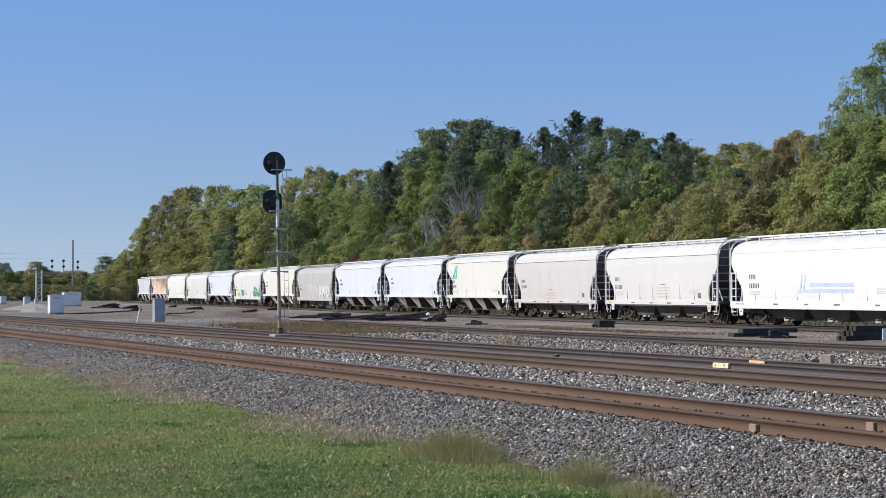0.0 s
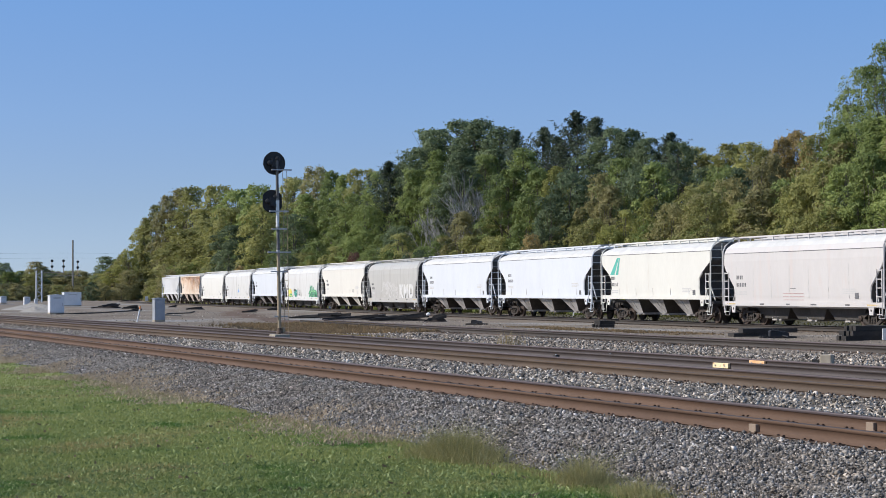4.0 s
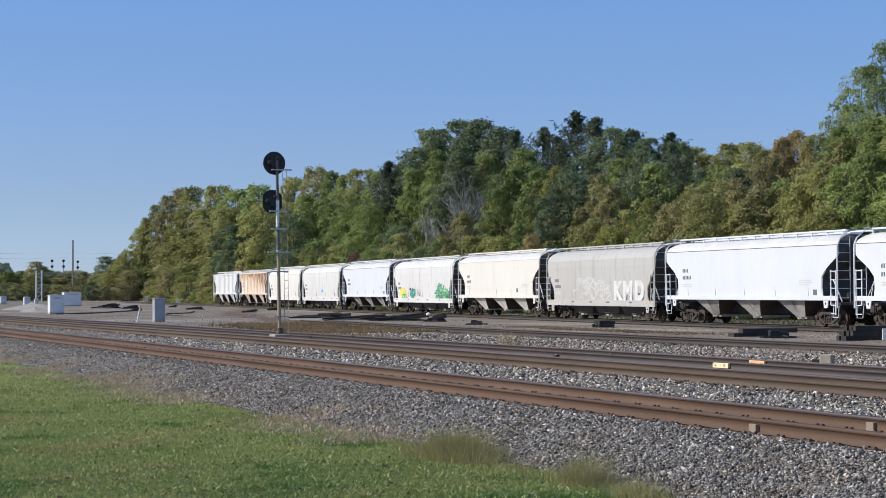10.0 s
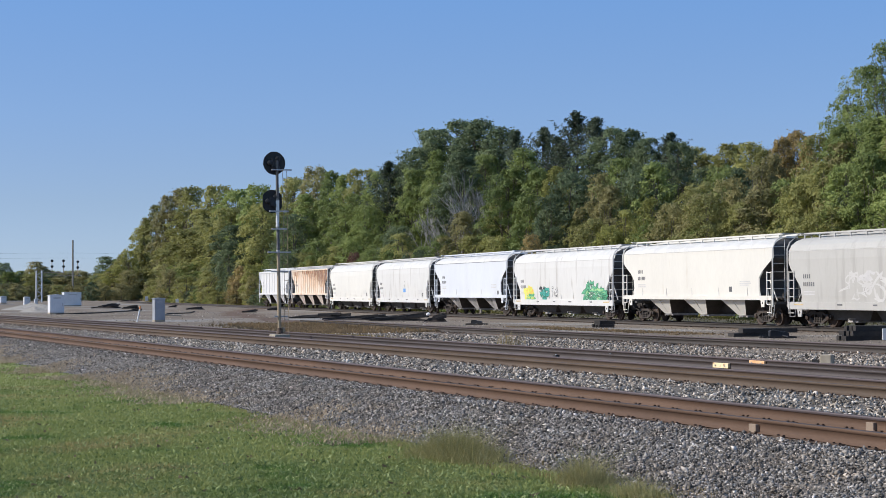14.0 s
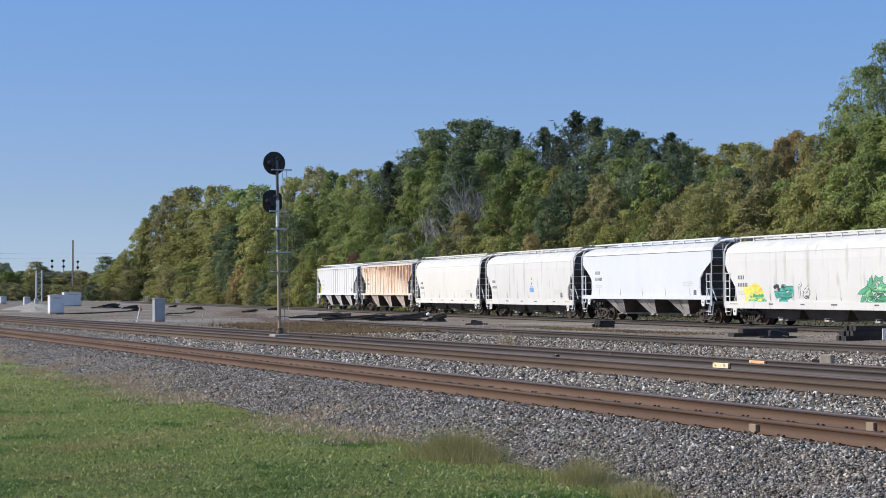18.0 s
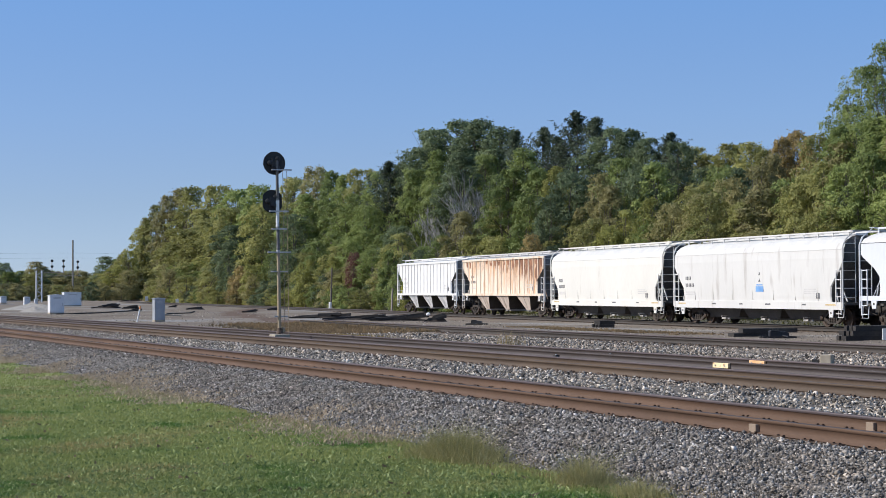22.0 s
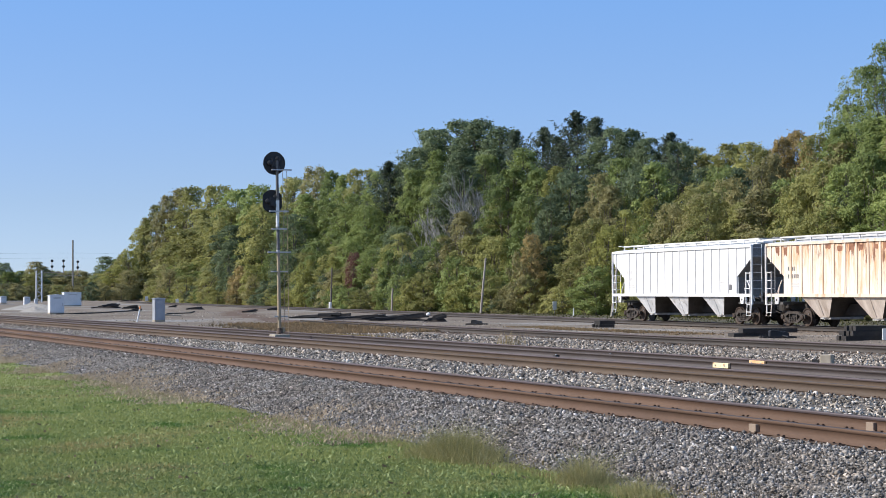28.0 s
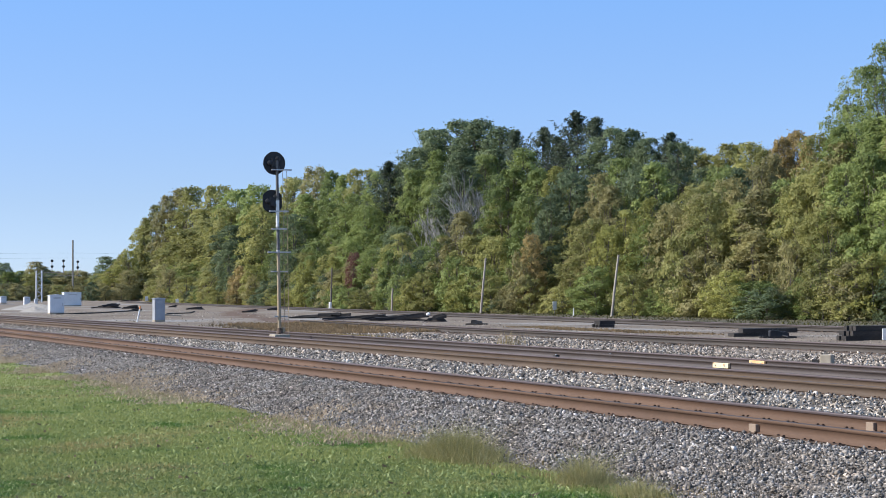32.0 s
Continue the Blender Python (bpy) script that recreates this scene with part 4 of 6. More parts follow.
        if i == 7:
            for k, (cx, cz, rx, rz, n, wd) in enumerate(((-h + 5.6, 2.0, 1.3, 0.6, 9, 0.05), (-h + 7.2, 1.9, 1.2, 0.7, 10, 0.06), (-h + 9.0, 1.8, 1.4, 0.55, 10, 0.05), (-h + 6.4, 2.45, 0.9, 0.2, 5, 0.08))):
                scrawl(form, car, cx, cz, rx, rz, n, wd, P_taggrey if k == 3 else P_tagfaint, 80 + k, 0.004 + 0.001 * k, "faded pale graffiti")
            for letter, dx in (("K", 0.0), ("M", 1.36), ("D", 3.02)):
                for fat, mat_, deep, label_ in ((0.12, P_tagfaint, 0.006, "pale outline of a graffiti letter"), (0.075, P_tagwhite, 0.009, "large white graffiti letter")):
                    word = bpy.data.curves.new("graffiti", "FONT")
                    word.body, word.size, word.extrude, word.offset = letter, 1.52, 0.002, fat
                    src = new("graffiti_source", word)
                    me = bpy.data.meshes.new_from_object(src.evaluated_get(bpy.context.evaluated_depsgraph_get()))
                    bpy.data.objects.remove(src)
                    me.materials.clear()
                    me.transform(Matrix.Diagonal((1.10, 1, 1, 1)))
                    part("graffiti_letter", me, mat_, car, label_, pose(-h + 10.75 + dx, -side_y(form, 2.0) - deep, 1.28, 90, 0, 0))
        if i == 10:
            daub(form, car, "slanted_logo", [(-h + 1.25, 2.74), (-h + 1.85, 2.74), (-h + 2.5, 3.75), (-h + 2.25, 3.75)], P_teal, label="slanted teal wedge logo")
            daub(form, car, "slanted_logo", [(-h + 2.05, 2.74), (-h + 2.4, 2.74), (-h + 2.66, 3.75), (-h + 2.53, 3.75)], P_teal)
        if i == 13:
            for u in (6.62, 6.92):
                daub(form, car, "blue_logo", [(u - h, 1.86), (u + 0.14 - h, 1.86), (u + 0.30 - h, 2.55), (u + 0.16 - h, 2.55)], P_faded, label="slanted upright of a faded blue logo")
            daub(form, car, "blue_logo", [(6.45 - h, 1.66), (7.35 - h, 1.66), (7.40 - h, 1.82), (6.50 - h, 1.82)], P_faded, label="foot of a faded blue logo")
            for k in range(2):
                daub(form, car, "blue_logo", [(7.5 - h, 1.66 + 0.29 * k), (11.2 - h, 1.66 + 0.29 * k), (11.25 - h, 1.85 + 0.29 * k), (7.55 - h, 1.85 + 0.29 * k)], P_faded, label="long faded blue logo bar")


build_train()
# ---- woods ----
def leaf_mat(name, dark, light):
    return material(name, dark, light, 0.35, 0.55, bump=0, fine=2.6, amount=0.80, island=0.16, each=0.34, spec=0.25, translucent=0.34)


LEAF = {
    "dark": leaf_mat("dark_green_leaves", (0.056, 0.084, 0.046), (0.250, 0.310, 0.160)),
    "mid": leaf_mat("green_leaves", (0.084, 0.124, 0.038), (0.389, 0.452, 0.152)),
    "olive": leaf_mat("olive_leaves", (0.134, 0.141, 0.046), (0.495, 0.484, 0.176)),
    "yellow": leaf_mat("yellow_green_leaves", (0.152, 0.158, 0.042), (0.504, 0.502, 0.158)),
    "brown": leaf_mat("brownish_leaves", (0.151, 0.141, 0.063), (0.476, 0.437, 0.196)),
    "rust": leaf_mat("rusty_autumn_leaves", (0.19, 0.140, 0.060), (0.60, 0.465, 0.190)),
    "maroon": leaf_mat("dark_red_leaves", (0.09, 0.040, 0.034), (0.25, 0.125, 0.10)),
    "needle": leaf_mat("dark_pine_needles", (0.036, 0.054, 0.038), (0.150, 0.190, 0.118)),
}
M_bark = material("grey_brown_bark", (0.07, 0.06, 0.05), (0.20, 0.175, 0.15), 1.5, 0.9, bump=0.6, fine=14, stretch=(1, 1, 0.25))
M_twig = material("pale_bare_twigs", (0.22, 0.21, 0.195), (0.42, 0.40, 0.375), 1.5, 0.9, bump=0)


def unit(a):
    return a / np.maximum(np.linalg.norm(a, axis=-1, keepdims=True), 1e-6)


def leaf_sprays(p, way, per, wide, size, g, loose=0.40):
    """Tight sprays of small leaves round the points p, each spray a tilted disc that faces its way; triangles."""
    n = len(p)
    a = unit(np.cross(way, g.normal(size=(n, 3))))
    b = np.cross(way, a)
    w = (wide * (0.55 + 0.9 * g.random((n, 1))))
    a, b, w, q, way = (np.repeat(k, per, axis=0) for k in (a, b, w, p, way))
    m = n * per
    off = np.clip(g.normal(size=(3, m, 1)), -1.5, 1.5)
    q = q + w * (a * off[0] + b * off[1] + way * 0.30 * off[2])
    nrm = unit(way + loose * g.normal(size=(m, 3)))
    t = unit(np.cross(nrm, g.normal(size=(m, 3))))
    u = np.cross(nrm, t)
    s = size * (0.6 + 0.8 * g.random((m, 1)))
    v = np.empty((m, 3, 3))
    v[:, 0] = q - t * s
    v[:, 1] = q + t * s * 0.8 + u * s * 0.6
    v[:, 2] = q + t * s * 0.3 - u * s * 0.85
    return v.reshape(-1, 3), np.arange(3 * m).reshape(-1, 3)


def boughs(seed, height, spread, base, count, pointed):
    """Uneven boughs inside an egg-shaped envelope of the given height: centres and radii."""
    r = random.Random(seed)
    cs, rs = [], []
    lean = r.uniform(0, 6.28)
    for i in range(count):
        f = ((i + 0.5) / count) ** 0.9
        k = spread * r.uniform(0.17, 0.38) * (1.0 - 0.35 * f)
        wide = spread * max(0.10, math.sin(math.pi * min(0.97, 0.20 + 0.76 * f)) ** (0.65 + pointed)) * r.uniform(0.72, 1.12)
        a = i * 2.4 + r.uniform(-0.8, 0.8)
        wide *= 1 + 0.18 * math.cos(a - lean)
        q = max(0.0, wide - 0.55 * k) * r.uniform(0.25, 1.0) ** 0.45
        z = height * (base + (1.0 - base) * f)
        cs.append((q * math.cos(a), q * math.sin(a), min(z, height - 0.55 * k)))
        rs.append((k * r.uniform(0.8, 1.3), k * r.uniform(0.8, 1.3), k * r.uniform(0.45, 0.8)))
    return np.array(cs), np.array(rs)


def crown_mesh(seed, cs, rs, n, size, per=10, thin=0.0):
    """Leaf sprays over the upper and outer side of each bough, with shoots that break the outline."""
    g = np.random.default_rng(seed)
    k = n // per
    vol = rs[:, 0] * rs[:, 1] + rs[:, 1] * rs[:, 2]
    which = g.choice(len(cs), k, p=vol / vol.sum())
    out = unit(cs * np.array([1, 1, 0.0]) + 1e-4)[which]
    d = unit(g.normal(size=(k, 3)) + out * 0.55 + np.array([0, 0, 0.45]))
    lump = 1 + 0.22 * np.sin(d[:, 0] * 6 + which) * np.cos(d[:, 1] * 5 + which * 2.0) + 0.12 * np.sin(d[:, 2] * 9 + which * 3.0)
    depth = np.where(g.random(k) < 0.22 + thin, 0.35 + 0.5 * g.random(k), 0.86 + 0.22 * g.random(k))
    shoot = g.random(k) < 0.08
    depth = np.where(shoot, 1.04 + 0.16 * g.random(k), depth)
    p = cs[which] + d * rs[which] * (lump * depth)[:, None]
    gap = np.sin(d[:, 0] * 5 + which * 1.7) + np.sin(d[:, 1] * 6 + which) + np.sin(d[:, 2] * 5 + which * 0.6)
    keep = gap > -1.55 + thin
    p, d, out = p[keep], d[keep], out[keep]
    way = unit(d * 0.75 + np.array([0, 0, 0.55]) + out * 0.25 + g.normal(size=p.shape) * 0.38)
    return leaf_sprays(p, way, per, size * 1.9, size, g)


def limb_shape(height, cs, seed, thick, low=0.2):
    r = random.Random(seed)
    s = Shape()
    spine = [Vector((0, 0, -0.4)), Vector((0.05, 0, height * low)), Vector((r.uniform(-.3, .3), r.uniform(-.3, .3), height * 0.55)), Vector((r.uniform(-.5, .5), r.uniform(-.5, .5), height * 0.93))]
    s.rods(spine, thick, 7, 0.03)
    for c in cs:
        c = Vector(c)
        z = min(c.z * 0.8, height * r.uniform(low, 0.7))
        foot = Vector((0.03, 0, z))
        knee = foot.lerp(c, 0.5) + Vector((r.uniform(-.3, .3), r.uniform(-.3, .3), -0.25))
        s.rods([foot, knee, c], thick * 0.38, 4, 0.02)
        for _ in range(3):
            tip = c + Vector((r.gauss(0, 0.5), r.gauss(0, 0.5), r.uniform(-0.1, 0.4)))
            s.rods([knee.lerp(c, r.uniform(0.2, 0.9)), tip], 0.028, 3, 0.008)
    return s


#        height, spread, crown base, boughs, outline, leaves, leaf size, thinness
FORMS_TALL = [(22.0, 4.6, 0.22, 74, 0.0, 30000, 0.125, 0.0), (22.0, 4.2, 0.26, 66, 0.35, 27000, 0.125, 0.05), (22.0, 5.0, 0.20, 84, 0.0, 32000, 0.125, 0.0)]
FORMS_FRONT = [(12.0, 3.4, 0.05, 66, 0.0, 21000, 0.100, 0.0), (12.0, 3.0, 0.08, 56, 0.4, 18000, 0.100, 0.06), (12.0, 3.7, 0.03, 74, 0.0, 22000, 0.100, 0.0), (12.0, 3.2, 0.05, 60, 0.2, 14000, 0.095, 0.22)]
FORMS_FAR = [(18.0, 4.4, 0.06, 64, 0.0, 15000, 0.165, 0.0), (18.0, 4.0, 0.08, 56, 0.35, 13500, 0.165, 0.0), (18.0, 4.8, 0.05, 70, 0.0, 16000, 0.165, 0.05)]
FORMS_BUSH = [(4.0, 1.9, 0.02, 40, 0.0, 7000, 0.075, 0.0), (4.0, 1.6, 0.02, 34, 0.4, 6000, 0.075, 0.1), (4.0, 2.2, 0.0, 46, 0.0, 8000, 0.075, 0.0)]
SORTS = {"tall": FORMS_TALL, "front": FORMS_FRONT, "far": FORMS_FAR, "bush": FORMS_BUSH}


def make_tree(name, label, form, seed, mat, category="tree"):
    height, spread, base, count, pointed, n, size, thin = form
    cs, rs = boughs(seed, height, spread, base, count, pointed)
    t = thing(name, label, category, group="trees of the wood" if category == "tree" else "shrubs along the wood")
    part("trunk", limb_shape(height, cs[::4], seed, 0.012 * height + 0.02), M_bark, t)
    me = fast_mesh("crown", *crown_mesh(seed, cs, rs, n, size, thin=thin))
    me.materials.append(mat)
    part("crown", me, None, t)
    return t


def pine_tree(seed, mat, height=20.0):
    """A pine with whorls of upswept branches and ragged tufts."""
    r = random.Random(seed)
    g = np.random.default_rng(seed)
    t = thing("pine_tree", "tall dark green pine among broadleaf trees", "tree", group="trees of the wood")
    s = Shape().rods([(0, 0, -0.4), (0.1, 0, height * 0.5), (0, 0.1, height * 0.97)], 0.24, 7, 0.03)
    pts, ways = [], []
    z = height * 0.30
    while z < height * 0.985:
        f = (z / height - 0.30) / 0.69
        for _ in range(2):
            a = r.uniform(0, 6.28)
            q = (min(3.9, 7.0 * (1 - f) ** 0.75) + 0.10) * r.uniform(0.3, 1.15)
            rise = r.uniform(0.15, 0.7) * q
            tip = Vector((q * math.cos(a), q * math.sin(a), z + rise))
            foot = Vector((0, 0, z - 0.1))
            s.rods([foot, foot.lerp(tip, 0.55) - Vector((0, 0, 0.12 * q)), tip], 0.045, 4, 0.012)
            for k in range(9):
                u = 0.30 + 0.72 * k / 8
                c = foot.lerp(tip, u)
                c.z -= 0.9 * q * (0.25 - (u - 0.5) ** 2)
                pts.append((c.x + r.gauss(0, 0.10), c.y + r.gauss(0, 0.10), c.z + r.uniform(0, 0.18)))
                ways.append((math.cos(a) * 0.55 + r.gauss(0, 0.4), math.sin(a) * 0.55 + r.gauss(0, 0.4), 0.8))
        z += r.uniform(0.10, 0.26)
    part("trunk", s, M_bark, t)
    me = fast_mesh("crown", *leaf_sprays(np.array(pts), unit(np.array(ways)), 12, 0.18, 0.10, g, 0.45))
    me.materials.append(mat)
    part("crown", me, None, t)
    return t


def bare_tree(seed, height=11.0):
    r = random.Random(seed)
    t = thing("bare_tree", "leafless grey tree with many thin upright twigs", "tree", group="trees of the wood")
    s = Shape()

    def grow(p, d, length, rad, depth):
        q = p + d * length
        s.rods([p, (p + q) / 2 + Vector((r.uniform(-.1, .1), r.uniform(-.1, .1), 0)) * length * 0.4, q], rad, 5 if depth < 2 else 3, rad * 0.6)
        if depth < 4:
            for _ in range(3 if depth else 5):
                a = r.uniform(0, 6.28)
                e = (d + Vector((math.cos(a), math.sin(a), 0.25)) * r.uniform(0.3, 0.65)).normalized()
                grow(q, e, length * r.uniform(0.55, 0.8), rad * 0.6, depth + 1)

    grow(Vector((0, 0, -0.4)), Vector((0, 0, 1)), height * 0.36, 0.12, 0)
    part("trunk", s, M_twig, t, "grey bare branches")
    return t


def edge_of_wood(x):
    return float(np.interp(x, (-420, -350, -314, -250, -187, -133, -100, -60), (107, 95, 90, 83.5, 78.5, 79.5, 81, 82)))


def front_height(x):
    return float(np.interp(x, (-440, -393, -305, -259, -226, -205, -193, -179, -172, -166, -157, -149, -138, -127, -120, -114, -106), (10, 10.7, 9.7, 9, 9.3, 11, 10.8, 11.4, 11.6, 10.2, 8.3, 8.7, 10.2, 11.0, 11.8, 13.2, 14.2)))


#  trees that rise above the rest, by the colour of their leaves: x, y, height, width
STANDS = {
    "olive": [(-459.1, 115, 19.3, 9), (-453.9, 118, 24.9, 10), (-421.7, 119, 28.1, 12), (-351.5, 98.2, 14.9, 10), (-329.7, 100.2, 18.7, 9), (-341.5, 99.8, 16.9, 9), (-282.3, 91.8, 17.2, 7),
        (-292.2, 100.8, 22.3, 8), (-160.2, 103, 16.9, 7), (-144, 99.3, 16.1, 5), (-121.5, 89, 15.4, 6), (-116, 85.3, 12.6, 4.5), (-117.8, 85.2, 11.7, 4.5), (-163.4, 102.9, 18.0, 6.5),
        (-157.5, 104, 17.9, 6.5), (-152.5, 103.1, 17.5, 6), (-244.2, 95, 20.8, 9), (-455.7, 116, 21.9, 9), (-426.3, 114, 14.7, 9), (-374.4, 111.1, 25.8, 11)],
    "brown": [(-431.3, 118, 28.2, 10), (-281.1, 100.7, 23.6, 7), (-152.6, 85.1, 14, 5), (-148.9, 84.2, 12.6, 5), (-127.7, 88.7, 14.2, 4), (-434.8, 116, 26.6, 10)],
    "mid": [(-348.8, 107.8, 23.4, 10), (-322, 104.1, 22.9, 9), (-306.3, 101.2, 20.3, 8), (-262, 96.7, 21.6, 7), (-248.4, 94.4, 20.2, 7), (-263.8, 92.9, 17.9, 8), (-242.7, 89.9, 15.5, 8),
        (-222.1, 87.3, 14.1, 7), (-209.3, 92.3, 20.8, 7), (-215.8, 91.8, 18.8, 7), (-199.1, 94.5, 19.6, 6), (-175, 87.7, 18.3, 6.5), (-174.7, 85.7, 16, 6), (-167.4, 85.9, 15.5, 6),
        (-166.2, 83.9, 12.6, 5), (-155.2, 89.1, 15.9, 6), (-147.1, 88.2, 14.8, 6), (-142.8, 93.3, 14.2, 5), (-114.5, 88.3, 15.8, 6), (-109.8, 88.6, 16, 7), (-111.6, 84.5, 12.2, 5),
        (-108.9, 84.6, 12.9, 5), (-117.3, 88.2, 15.7, 6), (-112.1, 88.5, 16, 6), (-228.8, 91.8, 19.4, 7), (-235.5, 90.3, 16.4, 7)],
    "dark": [(-303.3, 92.9, 14.3, 7), (-259.4, 89.5, 14.5, 7), (-232.5, 97.1, 20.9, 7), (-227.7, 97.7, 22.8, 7), (-227.1, 99.7, 25.4, 11), (-218.5, 99, 25.8, 12), (-211.3, 99.4, 25.2, 12),
        (-201.5, 97.7, 23.3, 9.5), (-197.9, 90.4, 19.6, 7), (-159.3, 85, 14.6, 6.5), (-159.2, 83, 12.2, 5), (-167.5, 94.9, 20.2, 7), (-161.5, 94, 19.4, 7), (-156.2, 93.1, 18.1, 6),
        (-150.8, 93.2, 17.3, 5), (-148.6, 87.2, 14.3, 5.5), (-144.7, 92.3, 14.2, 5), (-141.4, 94.3, 14, 5)],
    "yellow": [(-165.4, 86.9, 15.6, 5)],
    "rust": [(-130.2, 91.6, 15.9, 4), (-129.6, 92.7, 16.5, 4), (-126.7, 91.8, 15.7, 3)],
}
#  small trees and shrubs of the wood's edge that stand out by their colour
ACCENTS = {
    "yellow": [(-369.5, 95.3, 4.4, 4), (-263.1, 83.8, 6.5, 5), (-228.2, 80.8, 6.6, 4), (-218.6, 81, 7, 4), (-165.5, 76.9, 4.4, 4), (-142.6, 80.3, 8.4, 4), (-142.4, 82.3, 9.9, 4.5),
        (-138.3, 82.4, 10.8, 5), (-118.6, 78.2, 3.9, 4), (-116.6, 77.2, 2.5, 3), (-101.3, 78.9, 4.9, 4), (-231, 78, 2, 4)],
    "rust": [(-271.5, 84.7, 6.4, 5), (-270.4, 83.6, 3.8, 4), (-157, 79.6, 8, 3)],
    "maroon": [(-206.4, 79.4, 7.2, 2.8)],
    "mid": [(-203.4, 77.2, 2.7, 3.6), (-206.6, 77.4, 3.0, 3.5), (-193.6, 79, 6.9, 4), (-183.3, 76.6, 5.3, 4), (-171.8, 77.8, 6, 4), (-113.6, 77.4, 2.9, 5), (-104.1, 79.8, 5.3, 4)],
    "dark": [(-186.1, 79.5, 6.9, 6), (-111.8, 77, 2.5, 4), (-112.8, 85.4, 10.5, 4), (-287.3, 87.3, 10.8, 5), (-240.9, 81.8, 7.8, 5)],
    "brown": [(-157.2, 79.1, 6.6, 4), (-135, 82.5, 10.1, 5), (-131.5, 83.6, 10.8, 5), (-130.1, 85.6, 12.1, 6), (-127.4, 86.8, 13.1, 6), (-124.8, 79.9, 5.8, 5), (-113.4, 80.4, 6, 3),
        (-337.5, 90.3, 6.5, 6)],
    "olive": [(-128.1, 79.7, 6.9, 5), (-124.2, 82.9, 9.7, 5), (-117.9, 84.2, 10.8, 5), (-102.8, 77.9, 2.8, 3.5), (-312.8, 86.9, 5.2, 6), (-295.3, 86.1, 6, 6)],
}


def build_wood():
    r = random.Random(21)
    stock = {}
    words = {"dark": "dark green", "mid": "mid green", "olive": "dull olive green", "yellow": "yellowing", "brown": "brownish autumn", "rust": "rust-coloured autumn", "maroon": "dark red autumn"}

    def plant(sort, colour, x, y, height, wide=0.0):
        """wide: the crown's width in metres, or 0 for the form's own."""
        i = r.randrange(len(SORTS[sort]))
        form = SORTS[sort][i]
        bush = sort == "bush"
        k = height / form[0]
        w = wide / (2 * form[1]) if wide else (k + 1) / 2 * r.uniform(0.9, 1.25)
        m = Matrix.Translation((x, y, ground_z(x, y) - 0.05)) @ Matrix.Rotation(r.uniform(0, 6.28), 4, "Z") @ Matrix.Diagonal((w, w, k, 1))
        key = (sort, i, colour)
        if key not in stock:
            stock[key] = make_tree("shrub" if bush else "tree", f"{words[colour]} {'shrub at the edge of the wood' if bush else 'broadleaf tree in the wood'}", form, 31 + i + 10 * len(sort), LEAF[colour],
                                   "shrub" if bush else "tree")
            stock[key].matrix_basis = m
        else:
            copy_thing(stock[key], m).matrix_basis = m

    for colour, rows in STANDS.items():
        for x, y, hgt, wide in rows:
            plant("far" if x < -270 else "tall" if hgt > 15.5 else "front", colour, x, y, hgt, wide * (1.2 if x > -270 or x < -425 else 1.5))
    for colour, rows in ACCENTS.items():
        for x, y, hgt, wide in rows:
            plant("bush" if hgt < 7 else "front", colour, x, y, hgt, wide * 1.1)
    for i, (x, y, hgt) in enumerate(((-440, 100.3, 5.9), (-446, 103.0, 7.2), (-436, 101.6, 8.1), (-442, 104.4, 10.0), (-446, 106.7, 12.0), (-438, 106.3, 12.6), (-450, 101.2, 6.9), (-425, 103.5, 7.5))):
        plant("front", ("olive", "brown", "yellow")[i % 3], x, y, hgt, 8.0)
    x = -440.0
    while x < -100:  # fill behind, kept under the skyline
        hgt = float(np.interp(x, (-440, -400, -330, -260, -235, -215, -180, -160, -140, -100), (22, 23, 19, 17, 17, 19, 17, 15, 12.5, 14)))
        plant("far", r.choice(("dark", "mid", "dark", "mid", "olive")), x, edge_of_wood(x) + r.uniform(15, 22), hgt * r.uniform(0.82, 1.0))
        x += r.uniform(6.0, 8.0)
    x = -400.0
    while x < -96:  # middle row
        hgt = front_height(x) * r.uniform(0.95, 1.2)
        c = r.choice(("brown", "mid", "brown", "dark", "brown") if x < -290 else ("mid", "dark", "mid", "olive") if x < -160 else ("olive", "brown", "mid", "olive"))
        if not -209 < x < -180:
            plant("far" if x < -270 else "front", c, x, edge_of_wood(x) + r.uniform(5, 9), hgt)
        x += r.uniform(5.0, 7.5) * (1.3 if x < -270 else 1.0)
    x = -392.0
    while x < -84:  # front row
        y = edge_of_wood(x) + r.uniform(0.8, 4.6)
        c = r.choice(("brown", "mid", "brown", "olive", "mid") if x < -290 else ("mid", "dark", "mid", "olive", "mid") if x < -228 else ("olive", "brown", "mid", "olive", "mid") if x < -158
                     else ("olive", "yellow", "olive", "brown") if x < -140 else ("brown", "olive", "brown", "olive", "mid") if x < -118 else ("mid", "olive", "mid", "yellow"))
        if not -117.5 < x < -112.0 and not -187 < x < -184.5:
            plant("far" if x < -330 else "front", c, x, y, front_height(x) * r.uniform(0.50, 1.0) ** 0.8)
        x += r.uniform(2.6, 5.2) * (1.4 if x < -270 else 1.0)
    x = -388.0
    while x < -84:  # shrubs
        c = r.choice(("olive", "mid", "olive", "yellow", "brown", "dark", "mid", "brown"))
        if not -117.0 < x < -113.5:
            plant("bush", c, x, edge_of_wood(x) + r.uniform(-2.5, 1.4), r.uniform(1.6, 5.4))
        x += r.uniform(1.5, 3.0) * (1.4 if x < -250 else 1.0)
    first = pine_tree(5, LEAF["needle"])
